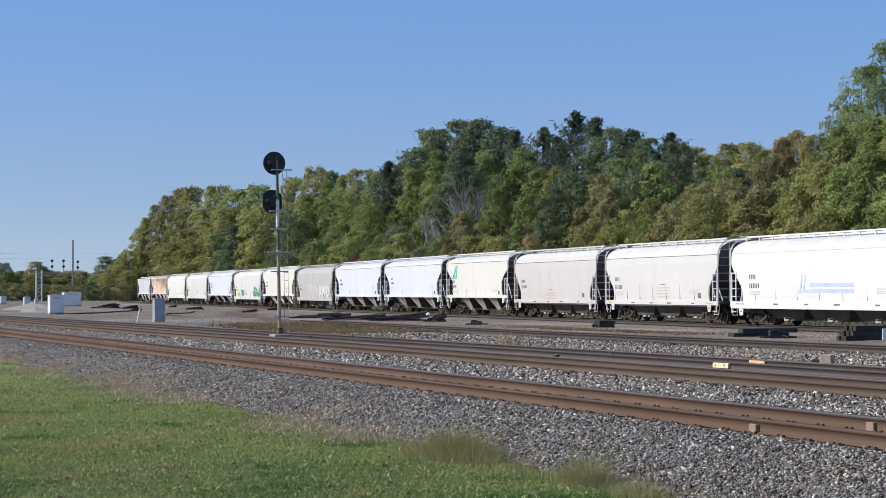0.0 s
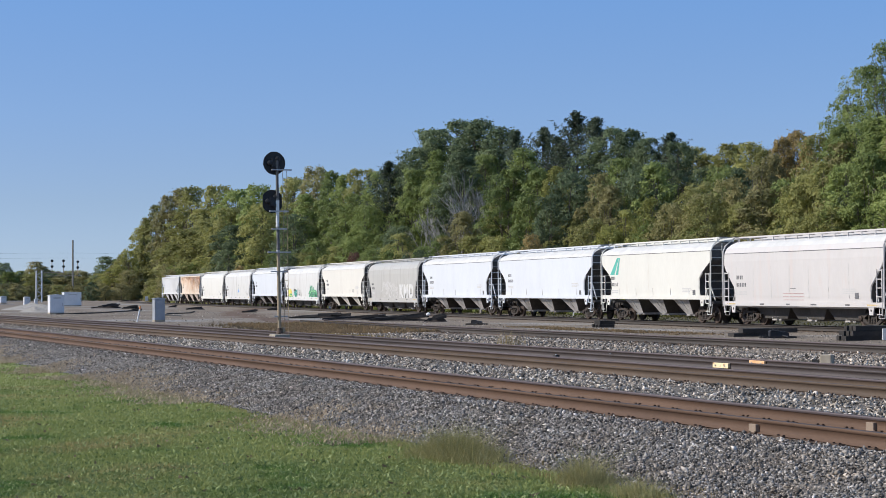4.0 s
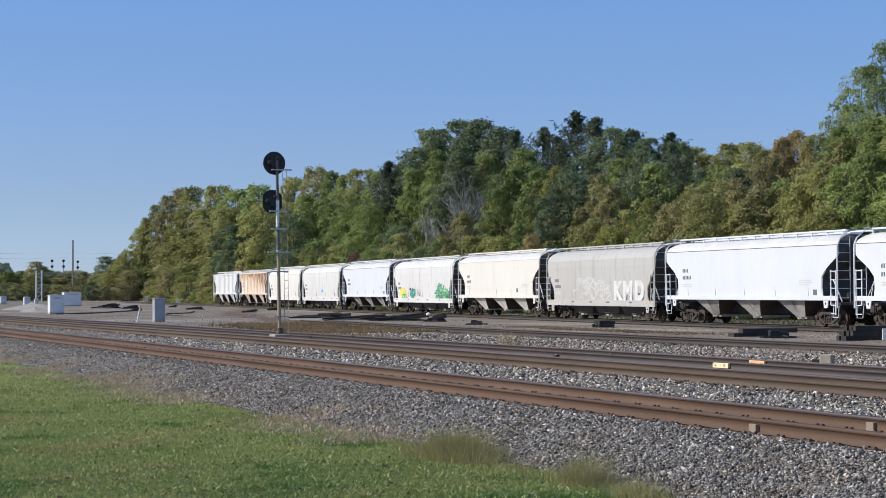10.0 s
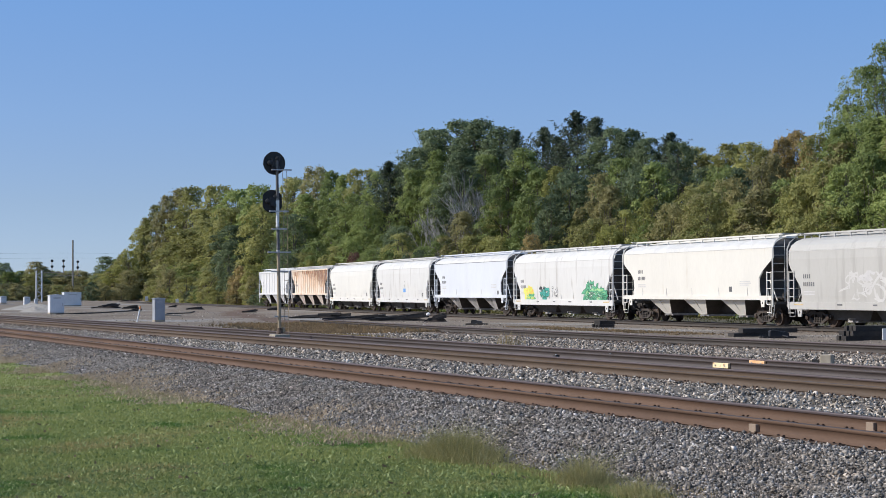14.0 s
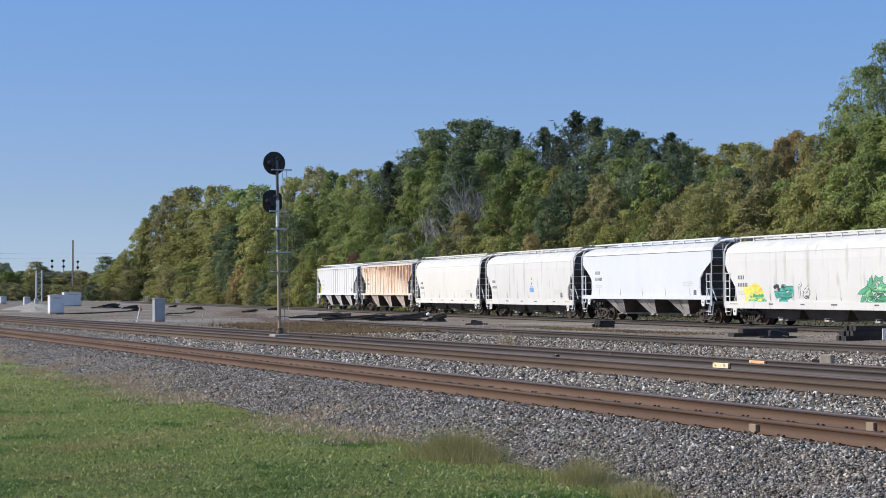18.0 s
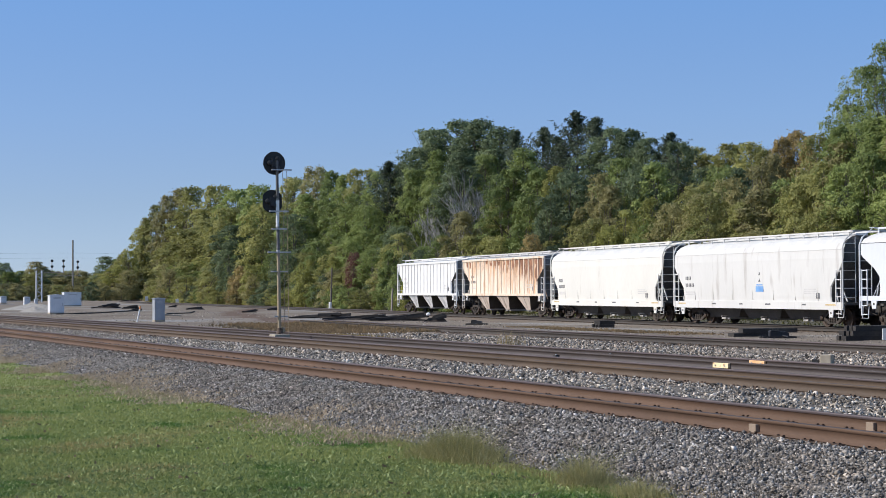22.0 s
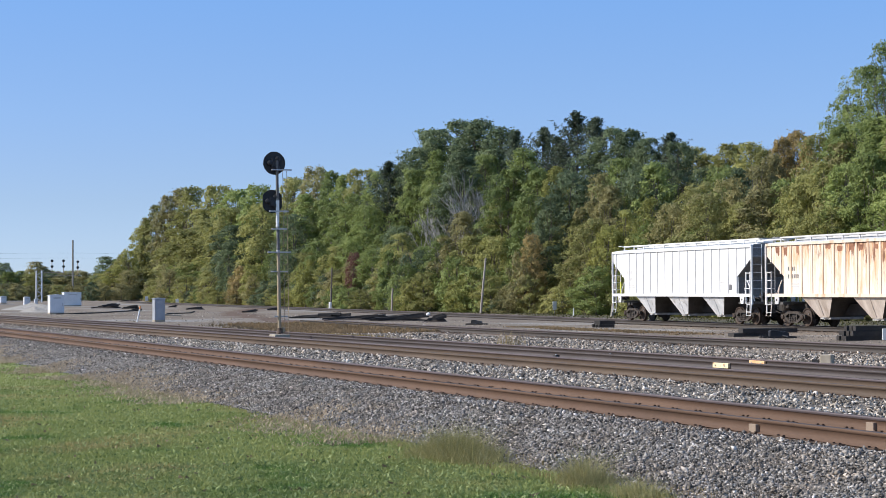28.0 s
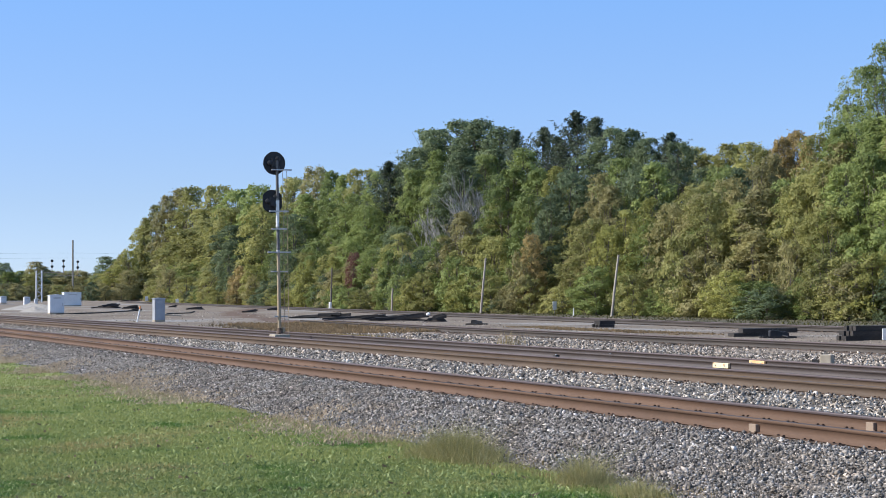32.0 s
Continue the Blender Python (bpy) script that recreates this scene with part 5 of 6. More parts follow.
    for i, (x, y, hgt, wide) in enumerate(((-224.0, 91.4, 20.4, 1.1), (-190.9, 94.8, 22.0, 0.9), (-183.3, 94.6, 21.7, 1.15), (-178.0, 93.7, 20.1, 1.0), (-175.1, 94.7, 22.8, 1.25), (-172.3, 95.8, 21.9, 1.1), (-153.7, 94.1, 18.5, 1.0))):
        m = Matrix.Translation((x, y, -0.4)) @ Matrix.Rotation(i * 1.3, 4, "Z") @ Matrix.Diagonal((wide, wide, hgt / 20.0, 1))
        if i:
            copy_thing(first, m).matrix_basis = m
        else:
            first.matrix_basis = m
    b = bare_tree(3)
    for i, (x, y, k) in enumerate(((-187.0, 87.2, 1.52), (-184.0, 87.6, 1.44), (-190.5, 87.4, 1.34), (-199.3, 88.6, 1.22), (-194.8, 88.4, 1.20), (-206.0, 89.5, 1.22))):
        m = Matrix.Translation((x, y, -0.4)) @ Matrix.Rotation(i * 2.0, 4, "Z") @ Matrix.Diagonal((k, k, k, 1))
        if i:
            copy_thing(b, m).matrix_basis = m
        else:
            b.matrix_basis = m
    # the tall airy tree behind the wood
    airy = make_tree("tree", "tall airy green tree rising behind the wood", (27.0, 5.0, 0.40, 90, 0.0, 26000, 0.110, 0.16), 91, LEAF["mid"])
    airy.matrix_basis = Matrix.Translation((-139.5, 111, -0.4))
    for x, y, turn, k, up in ((-131.0, 113, 2.0, 1.1, 1.1), (-144.0, 112, 4.0, 0.9, 0.93), (-148.6, 113, 5.2, 0.68, 0.80)):
        m = Matrix.Translation((x, y, -0.4)) @ Matrix.Rotation(turn, 4, "Z") @ Matrix.Diagonal((k, k, up, 1))
        copy_thing(airy, m).matrix_basis = m
    # low far woods beyond the end of the tracks
    for i in range(54):
        x = -r.uniform(440, 570)
        y = -x / (3.9 + 2.4 * (i + 0.5) / 54)
        plant("far", r.choice(("brown", "dark", "brown", "mid", "olive")), x, y, r.uniform(6.0, 9.2) * (-x / 540.0), 9.5)
    for i in range(40):
        x = -r.uniform(400, 440)
        y = -x / (4.0 + 2.2 * (i + 0.5) / 40)
        plant("bush", r.choice(("olive", "brown", "dark", "brown")), x, y, r.uniform(2.5, 4.4), 5.0)
    for x, y, hgt, wide, c in ((-480, 90.6, 10.6, 11, "brown"), (-470, 80.2, 10.2, 10, "dark"), (-460, 105.3, 11.4, 11, "dark"), (-462, 109.2, 10.8, 11, "mid"), (-484, 93.4, 9.4, 10, "brown")):
        plant("far", c, x, y, hgt, wide)


build_wood()
# ---- things ----
M_scrubweed = material("olive_scrub_weeds", (0.038, 0.042, 0.016), (0.13, 0.122, 0.05), 0.6, 0.9, bump=0, fine=4, amount=0.8, island=0.6, spec=0.1, translucent=0.2)
M_mat = material("matted_brown_weeds", (0.15, 0.106, 0.06), (0.34, 0.25, 0.15), 0.25, 0.9, bump=0, fine=4, amount=0.8, island=0.5, spec=0.1, translucent=0.2)
M_straw = material("pale_dry_thatch", (0.32, 0.25, 0.175), (0.58, 0.48, 0.35), 0.6, 0.9, bump=0, fine=4, amount=0.8, island=0.6, spec=0.1, translucent=0.2)
M_spill = material("pale_spilled_gravel", (0.20, 0.185, 0.165), (0.40, 0.375, 0.34), 3.0, 0.95, bump=0.9, fine=14, amount=0.5, dist=0.06)
T_steel = material("galvanised_steel", (0.33, 0.33, 0.34), (0.55, 0.55, 0.56), 2, 0.5, 0.4, bump=0.05)
T_pole = material("weathered_grey_mast", (0.26, 0.20, 0.13), (0.47, 0.38, 0.26), 1.2, 0.7, 0.1, bump=0.1, stretch=(1, 1, 0.3))
T_darkpole = material("patchy_dark_pole", (0.045, 0.043, 0.045), (0.16, 0.155, 0.16), 1.2, 0.6, 0.1, bump=0.1, extra=(((0.72, 0.72, 0.72), 1.1, 0.52, (0.5, 0.5, 1.0)),))
T_black = material("flat_black_paint", (0.008, 0.008, 0.009), (0.03, 0.03, 0.034), 3, 0.6, bump=0.05)
T_case = material("silver_grey_case_paint", (0.27, 0.29, 0.32), (0.40, 0.42, 0.46), 1.5, 0.5, 0.15, bump=0.03)
T_caselight = material("whitish_case_paint", (0.62, 0.64, 0.67), (0.76, 0.77, 0.80), 1.5, 0.5, 0.05, bump=0.03)
T_concrete = material("old_concrete", (0.26, 0.225, 0.18), (0.44, 0.39, 0.31), 4, 0.9, bump=0.4)
T_white = material("white_post_paint", (0.70, 0.70, 0.69), (0.82, 0.82, 0.82), 3, 0.6, bump=0.05)
T_orange = material("orange_paint", (0.75, 0.22, 0.06), (0.85, 0.36, 0.12), 3, 0.6, bump=0.05)
T_fadedorange = material("faded_orange_paint", (0.66, 0.34, 0.15), (0.86, 0.55, 0.30), 9, 0.6, bump=0.05)
T_yellow = material("yellow_paint", (0.82, 0.62, 0.34), (0.92, 0.78, 0.52), 3, 0.6, bump=0.05, extra=(((0.42, 0.20, 0.10), 9.0, 0.58, (1, 1, 1)),))
T_wood = material("weathered_pole_wood", (0.20, 0.175, 0.15), (0.42, 0.38, 0.33), 1.5, 0.9, bump=0.4, fine=20, stretch=(1, 1, 0.1))
T_creo = material("creosoted_timber", (0.012, 0.011, 0.011), (0.045, 0.040, 0.038), 2.0, 0.85, bump=0.4, fine=20, each=0.3)
T_heap = material("dark_rotten_timber", (0.016, 0.013, 0.012), (0.075, 0.058, 0.048), 2.5, 0.95, bump=0.8, fine=14, dist=0.06)
T_wire = material("overhead_wire", (0.02, 0.02, 0.02), (0.05, 0.05, 0.05), 1, 0.7, bump=0)
T_beige = material("beige_insulator", (0.21, 0.155, 0.115), (0.31, 0.24, 0.18), 3, 0.7, bump=0.05)


def on_ground(x, y, up=0.0):
    return (x, y, ground_z(x, y) + up)


def signal_mast(x, y):
    t = thing("signal_mast", "tall railway signal mast with two black round target heads", "railway signal", on_ground(x, y))
    part("foundation", Shape().box(-0.36, 0.36, -0.30, 0.30, -0.4, 0.24), T_concrete, t, "pale concrete base", bevel=0.03)
    part("base_casting", Shape().lathe([(0.15, 0.27), (0.14, 0.30), (0.09, 0.40), (0.08, 0.48)], n=14), M_clip, t, "rusty cast base")
    part("mast", Shape().rods([(0, 0, 0.12), (-0.03, -0.04, 3.4)], 0.072, 12, 0.062), T_pole, t, "weathered tan steel pole")
    part("upper_mast", Shape().rods([(-0.03, -0.04, 3.4), (-0.06, -0.08, 6.9)], 0.060, 12, 0.055), T_darkpole, t, "dark grey upper pole")

    part("pale_sleeve", Shape().lathe([(0.067, 4.36), (0.067, 5.36)], n=12, at=(-0.045, -0.06, 0)), T_white, t, "whitish painted stretch of the pole")
    part("clamp_band", Shape().lathe([(0.075, 3.36), (0.075, 3.46)], n=12, at=(-0.03, -0.04, 0)), T_steel, t)

    def head(z, dy, flat):
        out = []
        for k in range(32):
            a = 6.2832 * k / 32
            u = 0.43 * math.cos(a)
            out.append((max(-flat, min(flat, u)) + dy, z + 0.43 * math.sin(a)))
        h = part("target", Shape().prism(out, -0.22, -0.19, "x"), T_black, t, "round black signal target")
        rim = Shape().rods([(-0.2, u, v) for u, v in out] + [(-0.2, *out[0])], 0.018, 5)
        part("rim", rim, T_black, h)
        for k in range(3):
            part("lamp_housing", Shape().lathe([(0.09, -0.19), (0.10, -0.05), (0.05, -0.02)], "x", 10, (0, dy + 0.2 * math.cos(1.0 + k * 2.1), z + 0.2 * math.sin(1.0 + k * 2.1))), T_black, h)
        part("back_box", Shape().box(-0.19, -0.06, dy - 0.13, dy + 0.13, z - 0.17, z + 0.17), T_black, h)
        part("bracket", Shape().rods([(-0.12, dy, z), (-0.08, -0.1, z - 0.1)], 0.03, 6), T_steel, h)

    head(6.80, -0.14, 0.6)
    head(5.33, -0.22, 0.37)
    for z, a, b in ((6.54, -0.2, 0.55), (4.95, -0.3, 0.42), (4.27, -0.2, 0.35), (3.38, -0.36, 0.50), (2.64, -0.24, 0.40), (0.92, -0.1, 0.42)):
        part("cross_arm", Shape().box(-0.06, 0.02, a - 0.1, b - 0.05, z - 0.025, z + 0.025), T_steel, t, "pale steel cross arm")
    lad = Shape()
    for y in (0.20, 0.36):
        lad.rods([(0.04, y, 0.25), (-0.02, y - 0.06, 6.5)], 0.010, 5)
    part("ladder_stile", lad, T_pole, t)
    for k in range(20):
        z = 0.5 + 0.3 * k
        part("ladder_rung", Shape().rods([(0.03 - z * 0.009, 0.20 - z * 0.01, z), (0.03 - z * 0.009, 0.36 - z * 0.01, z)], 0.008, 5), T_pole, t)
    part("junction_box", Shape().box(-0.02, 0.08, 0.10, 0.20, 0.30, 0.5), T_pole, t, bevel=0.02)


def relay_case(x, y, w, d, hgt, label, T_case=T_case):
    t = thing("relay_case", label, "signal cabinet", on_ground(x, y))
    part("plinth", Shape().box(-d / 2, d / 2, -w / 2, w / 2, -0.1, 0.14), T_concrete, t)
    part("body", Shape().box(-d / 2, d / 2, -w / 2, w / 2, 0.14, hgt), T_case, t, bevel=0.02)
    part("roof", Shape().prism([(-w / 2 - 0.05, hgt), (w / 2 + 0.05, hgt), (w / 2 + 0.05, hgt + 0.03), (0, hgt + 0.09), (-w / 2 - 0.05, hgt + 0.03)], -d / 2 - 0.05, d / 2 + 0.05, "x"), T_case, t)
    door = part("door", Shape().box(d / 2, d / 2 + 0.025, -w / 2 + 0.06, w / 2 - 0.06, 0.22, hgt - 0.08), T_case, t, bevel=0.008)
    part("door_handle", Shape().box(d / 2 + 0.025, d / 2 + 0.06, w / 2 - 0.18, w / 2 - 0.13, hgt * 0.45, hgt * 0.6), T_steel, door)
    for k in range(3):
        part("vent_slat", Shape().box(d / 2 + 0.025, d / 2 + 0.04, -w * 0.25, w * 0.25, hgt * 0.82 + 0.05 * k, hgt * 0.82 + 0.05 * k + 0.025), T_steel, door)


def wooden_pole(x, y, hgt, lean_y, lean_x, label, band=False, wires=()):
    t = thing("old_utility_pole", label, "pole", on_ground(x, y, -0.02), group="old poles along the wood")
    part("shaft", Shape().rods([(0, 0, -0.3), (lean_x * 0.5, lean_y * 0.5, hgt * 0.5), (lean_x, lean_y, hgt)], 0.24 if wires else 0.125, 9, 0.2 if wires else 0.095), M_bark if band else T_wood, t)
    if band:
        part("white_band", Shape().rods([(0.0, -0.06, 0.05), (0.0, -0.05, 0.95)], 0.2, 10), T_white, t, "white painted base")
    for z in wires:
        part("overhead_wire", Shape().rods([(0.1, -150 + 8 * i, z - 0.7 * abs(math.sin(math.pi * (-150 + 8 * i) / 150))) for i in range(38)], 0.013, 4), T_wire, t, "thin overhead wire")
    part("bolt", Shape().rods([(lean_x * 0.9, lean_y * 0.9 - 0.18, hgt * 0.93), (lean_x * 0.9, lean_y * 0.9 + 0.18, hgt * 0.93)], 0.02, 5), T_steel, t)


def marker_post(x, y, hgt, r, label, lean=0.0, tip=None, name="marker_post", box=None):
    t = thing(name, label, "post", on_ground(x, y))
    if box:
        part("plate", Shape().box(-0.02, 0.02, -box / 2, box / 2, hgt * 0.35, hgt), T_white, t, bevel=0.005)
        part("stake", Shape().box(-0.05, -0.02, -0.04, 0.04, -0.2, hgt * 0.9), T_wood, t)
    else:
        part("shaft", Shape().rods([(0, 0, -0.2), (0, lean, hgt)], r, 9), T_white, t)
    if tip:
        part("tip", Shape().rods([(0, lean, hgt), (0, lean * 1.15, hgt + 0.22)], r * 0.95, 9), tip, t, "orange tip")


def timber_stack(x, y, rows, label, length=2.6, turn=0.0, seed=1):
    """Stacked old ties; rows: how many lie side by side in each layer, from below."""
    r = random.Random(seed)
    t = thing("tie_stack", label, "timber stack", Matrix.Translation(on_ground(x, y)) @ Matrix.Rotation(turn, 4, "Z"))
    me = Shape().box(-length / 2, length / 2, -0.12, 0.12, 0, 0.19).mesh("timber")
    for i, (k, shift) in enumerate(rows):
        for j in range(k):
            part("timber", me, T_creo, t, at=pose(shift + r.uniform(-0.1, 0.1), (j - (k - 1) / 2) * 0.26, 0.20 * i - 0.02, 0, 0, r.uniform(-2, 2)))
    return t


def tie_heap(x, y, half, hgt, label, seed, k=9, peak=0.45):
    """A long low heap of old ties and splinters, thin at one end and highest towards the other."""
    r = random.Random(seed)
    t = thing("tie_heap", label, "timber heap", Matrix.Translation(on_ground(x, y)) @ Matrix.Rotation(1.15, 4, "Z"), group="dark heaps of old ties")
    v, f, n, m = [], [], 20, 5
    for i in range(m + 1):
        q = i / m
        for j in range(n):
            a = 6.2832 * j / n
            w = 1 + 0.25 * noise.noise((math.cos(a) * 2 + seed * 3.1, math.sin(a) * 2, q * 2))
            v.append((half * (peak * (1 - q) + q * w * math.cos(a)), 0.75 * q * w * math.sin(a),
                      -0.04 + hgt * 0.86 * (1 - q) * (1 + 0.35 * noise.noise((q * 5 * math.cos(a), q * 5 * math.sin(a), seed * 1.7)))))
    for i in range(m):
        for j in range(n):
            f.append((i * n + j, (i + 1) * n + j, (i + 1) * n + (j + 1) % n, i * n + (j + 1) % n))
    me = fast_mesh("loose_fill", v, f)
    part("loose_fill", me, T_heap, t)
    for i in range(k + 5):
        length = min(2.4, half * r.uniform(0.35, 1.0))
        u = r.uniform(-0.55, 0.6) * half
        z = hgt * 0.9 * max(0.06, 1 - abs(u / half - peak) / (1.35 if u / half < peak else 0.6))
        part("timber", Shape().box(-length / 2, length / 2, -0.1, 0.1, -0.075, 0.075), T_creo, t,
             at=pose(u, r.uniform(-0.5, 0.35), z * r.uniform(0.55, 0.95), r.uniform(-6, 6), -math.degrees(math.atan2(hgt, half * 1.5)) * r.uniform(0.2, 0.9), r.uniform(-12, 12)))
    return t


def switch_machine(x, y, label, s=1.0, turn=0.0):
    t = thing("switch_machine", label, "switch machine", Matrix.Translation(on_ground(x, y)) @ Matrix.Rotation(turn, 4, "Z"))
    part("motor_case", Shape().box(-0.55 * s, 0.45 * s, -0.3 * s, 0.3 * s, 0.06, 0.48 * s), T_black, t, bevel=0.05 * s)
    part("lid", Shape().box(-0.5 * s, 0.1 * s, -0.33 * s, 0.33 * s, 0.48 * s, 0.56 * s), T_black, t, bevel=0.02 * s)
    part("gear_drum", Shape().lathe([(0.2 * s, -0.32 * s), (0.2 * s, 0.32 * s)], "y", 12, (0.55 * s, 0, 0.26 * s)), T_black, t)
    part("base_timber", Shape().box(-1.1 * s, 1.3 * s, -0.35, -0.12, -0.05, 0.08).box(-1.1 * s, 1.3 * s, 0.12, 0.35, -0.05, 0.08), T_creo, t)
    part("throw_rod", Shape().rods([(0.2, -0.3, 0.1), (0.2, -2.0 * s, 0.08)], 0.035, 6), T_black, t)


def painted_block(x, y, z, mat, label, length=0.66):
    t = thing("bond_box", label, "rail fitting", (x, y, z))
    part("cover", Shape().box(-length / 2, length / 2, -0.03, 0.03, -0.06, 0.06), mat, t, bevel=0.01)
    for u in (-length * 0.3, length * 0.3) if length > 0.3 else ():
        part("bolt", Shape().lathe([(0.02, -0.05), (0.02, -0.02)], "y", 6, (u, 0, 0)), T_steel, t)


def far_signal_bridge():
    t = thing("signal_bridge", "grey lattice signal bridge with dark signal heads, far off", "signal bridge", (-352.0, 67.4, -0.4))
    for y in (-0.75, 0.35):
        part("leg", Shape().rods([(0, y, 0), (0, y, 6.6)], 0.17, 6), T_caselight, t)
    lat = Shape()
    for k in range(8):
        lat.rods([(0, -0.75 if k % 2 else 0.35, 0.4 + 0.75 * k), (0, 0.35 if k % 2 else -0.75, 1.15 + 0.75 * k)], 0.09, 4)
    part("lattice", lat, T_caselight, t)
    part("beam", Shape().rods([(0, 0, 5.5), (0, 8.2, 5.6)], 0.06, 6).rods([(0, 0, 6.3), (0, 8.2, 6.1)], 0.06, 6), T_wood, t)
    brace = Shape()
    for k in range(8):
        brace.rods([(0, k, 5.5), (0, k + 1, 6.2)], 0.04, 4)
    part("brace", brace, T_wood, t)
    for y, z in ((2.4, 7.9), (4.7, 7.9), (7.6, 7.7)):
        part("head_mast", Shape().rods([(0, y, 6.0), (0, y, z + 1.0)], 0.07, 5), T_pole, t)
        for dz in (0, 1.15):
            part("signal_head", Shape().lathe([(0.27, -0.1), (0.27, 0.1)], "x", 12, (0.1, y, z + 0.7 - dz)), T_black, t)


far_signal_bridge()
signal_mast(-63.0, 21.15)
relay_case(-115.0, 30.0, 0.72, 0.62, 1.55, "tall silver grey relay case beside the track")
relay_case(-162.5, 32.6, 1.35, 1.0, 1.75, "wide whitish relay case standing on gravel", T_caselight)
relay_case(-250.0, 52.4, 2.5, 1.6, 2.0, "large pale grey signal cabinet", T_caselight)
relay_case(-263.0, 48.4, 0.9, 0.8, 1.3, "distant whitish equipment cabinet by the tracks", T_caselight)
relay_case(-304.0, 51.9, 1.0, 0.9, 1.2, "low distant white cabinet by the tracks", T_caselight)
relay_case(-268.0, 50.7, 0.5, 0.5, 0.95, "narrow distant white cabinet by the tracks", T_caselight)
wooden_pole(-201.5, 74.3, 5.2, 0.1, 0.2, "dark old wooden pole with white painted base", True)
wooden_pole(-178.9, 73.2, 2.6, 0.12, 0, "short grey wooden stub pole")
wooden_pole(-153.9, 72.4, 5.5, 0.55, 0.1, "leaning pale grey wooden pole in front of bushes")
wooden_pole(-131.8, 74.6, 5.4, 0.75, 0, "leaning grey wooden pole beside the wood")
wooden_pole(-420.0, 88.3, 14.7, 0, 0, "tall distant utility pole against the sky", wires=(11.6, 10.4))
marker_post(-115.9, 28.7, 0.85, 0.05, "leaning white post with orange tip", 0.22, T_orange)
marker_post(-133.9, 72.0, 0.75, 0.06, "small white marker post by the wood")
marker_post(-147.0, 77.0, 1.25, 0.05, "white rectangular marker board on a stake", box=0.4, name="marker_board")
timber_stack(-62.9, 42.9, ((3, 0.0), (3, 0.45)), "stack of black creosoted ties on gravel", 2.6, 1.42, 3)
timber_stack(-56.9, 43.9, ((4, -0.1), (4, 0.1), (3, 0.25)), "tall stack of black creosoted ties", 1.9, 1.42, 4)
timber_stack(-83.4, 46.7, ((3, 0.0), (3, 0.1)), "short stack of dark ties beside the siding", 0.9, 1.42, 6)
switch_machine(-61.0, 42.5, "black switch machine on two timbers", 0.6, 1.2)
switch_machine(-94.2, 44.0, "low black switch machine on gravel", 0.5, 0.9)
painted_block(-34.9, 22.73, 0.035, T_yellow, "yellow painted box on the rail side")
painted_block(-35.6, 24.23, 0.035, T_fadedorange, "orange painted box on the rail side")
painted_block(-18.72, 12.68, 0.05, T_beige, "beige insulated rail joint cover", 0.16)
painted_block(-18.28, 14.19, 0.05, T_beige, "beige insulated rail joint cover", 0.16)
t = thing("ballast_block", "pale concrete block in the ballast beside the rail", "concrete block", Matrix.Translation(on_ground(-37.9, 28.0)) @ Matrix.Rotation(0.7, 4, "Z"))
part("block", Shape().box(-0.15, 0.15, -0.2, 0.2, -0.05, 0.30), T_concrete, t, bevel=0.03)
part("cable_box", Shape().box(-0.36, -0.2, -0.2, -0.08, -0.02, 0.18), T_black, t)
t = thing("white_sign", "plain white rectangular sign beside stacked ties", "sign", on_ground(-55.8, 44.2))
part("plate", Shape().box(-0.02, 0.02, -0.3, 0.3, 0.02, 0.48), T_white, t, bevel=0.006)
part("stake", Shape().box(-0.07, -0.02, -0.04, 0.04, -0.2, 0.45), T_wood, t)
bx = -90.0 + 7.0 * rng.normal(size=3000)
by = 30.2 + (-92.0 - bx) * 0.20 + 1.6 * rng.normal(size=3000)
keep = (bx < -70) & (by > 25.4 + 0.02 * (-35.0 - bx))
scatter_blades("brown_weeds", M_dead, bx[keep], by[keep], 0.02 + 0.10 * rng.random(keep.sum()) ** 2, 0.022, "patchy brown dead weeds beside the yard track", 4, 1.0)
gx2, gy2 = -97.0 + 2.6 * rng.normal(size=900), 32.6 + 0.9 * rng.normal(size=900)
scatter_blades("olive_weeds", M_mat, gx2, gy2, 0.05 + 0.13 * rng.random(900), 0.02, "yellow-green weeds near the signal mast", 5, 1.0)
wx, wy = -76.0 - 25.0 * rng.random(11000), 29.2 + 7.2 * rng.random(11000)
wy = wy + 0.16 * (-92.0 - wx)
keep = wy > 26.0
scatter_blades("brown_weeds", M_mat, wx[keep], wy[keep], (0.03 + 0.13 * rng.random(11000) ** 1.5)[keep], 0.018, "matted brown dead weeds over the end of the siding", 5, 1.0)
for cx, cy, rx, ry, n, hgt in ((-21.4, 9.70, 0.58, 0.26, 1200, 0.56), (-17.85, 9.74, 0.22, 0.18, 480, 0.50), (-16.5, 9.68, 0.32, 0.18, 340, 0.30), (-19.6, 9.75, 0.9, 0.22, 260, 0.12), (-23.7, 9.85, 0.8, 0.2, 260, 0.13),
                               (-28.0, 10.0, 2.0, 0.3, 160, 0.09)):
    u, v = rng.normal(size=n), rng.normal(size=n)
    scatter_blades("tall_weeds", M_tall, cx + rx * u, cy + ry * v, hgt * (0.15 + 0.85 * rng.random(n)) * np.exp(-0.28 * (u * u + v * v)), 0.0022, "tuft of tall yellow-green weeds at the ballast edge", 6, 1.9)
u, v = rng.normal(size=26), rng.normal(size=26)
scatter_blades("dead_stalks", M_dry, -57.6 + 0.35 * u, 28.2 + 0.3 * v, 0.25 + 0.4 * rng.random(26), 0.006, "thin dry weed stalks standing in the ballast", 4, 1.0)
u, v = rng.normal(size=900), rng.normal(size=900)
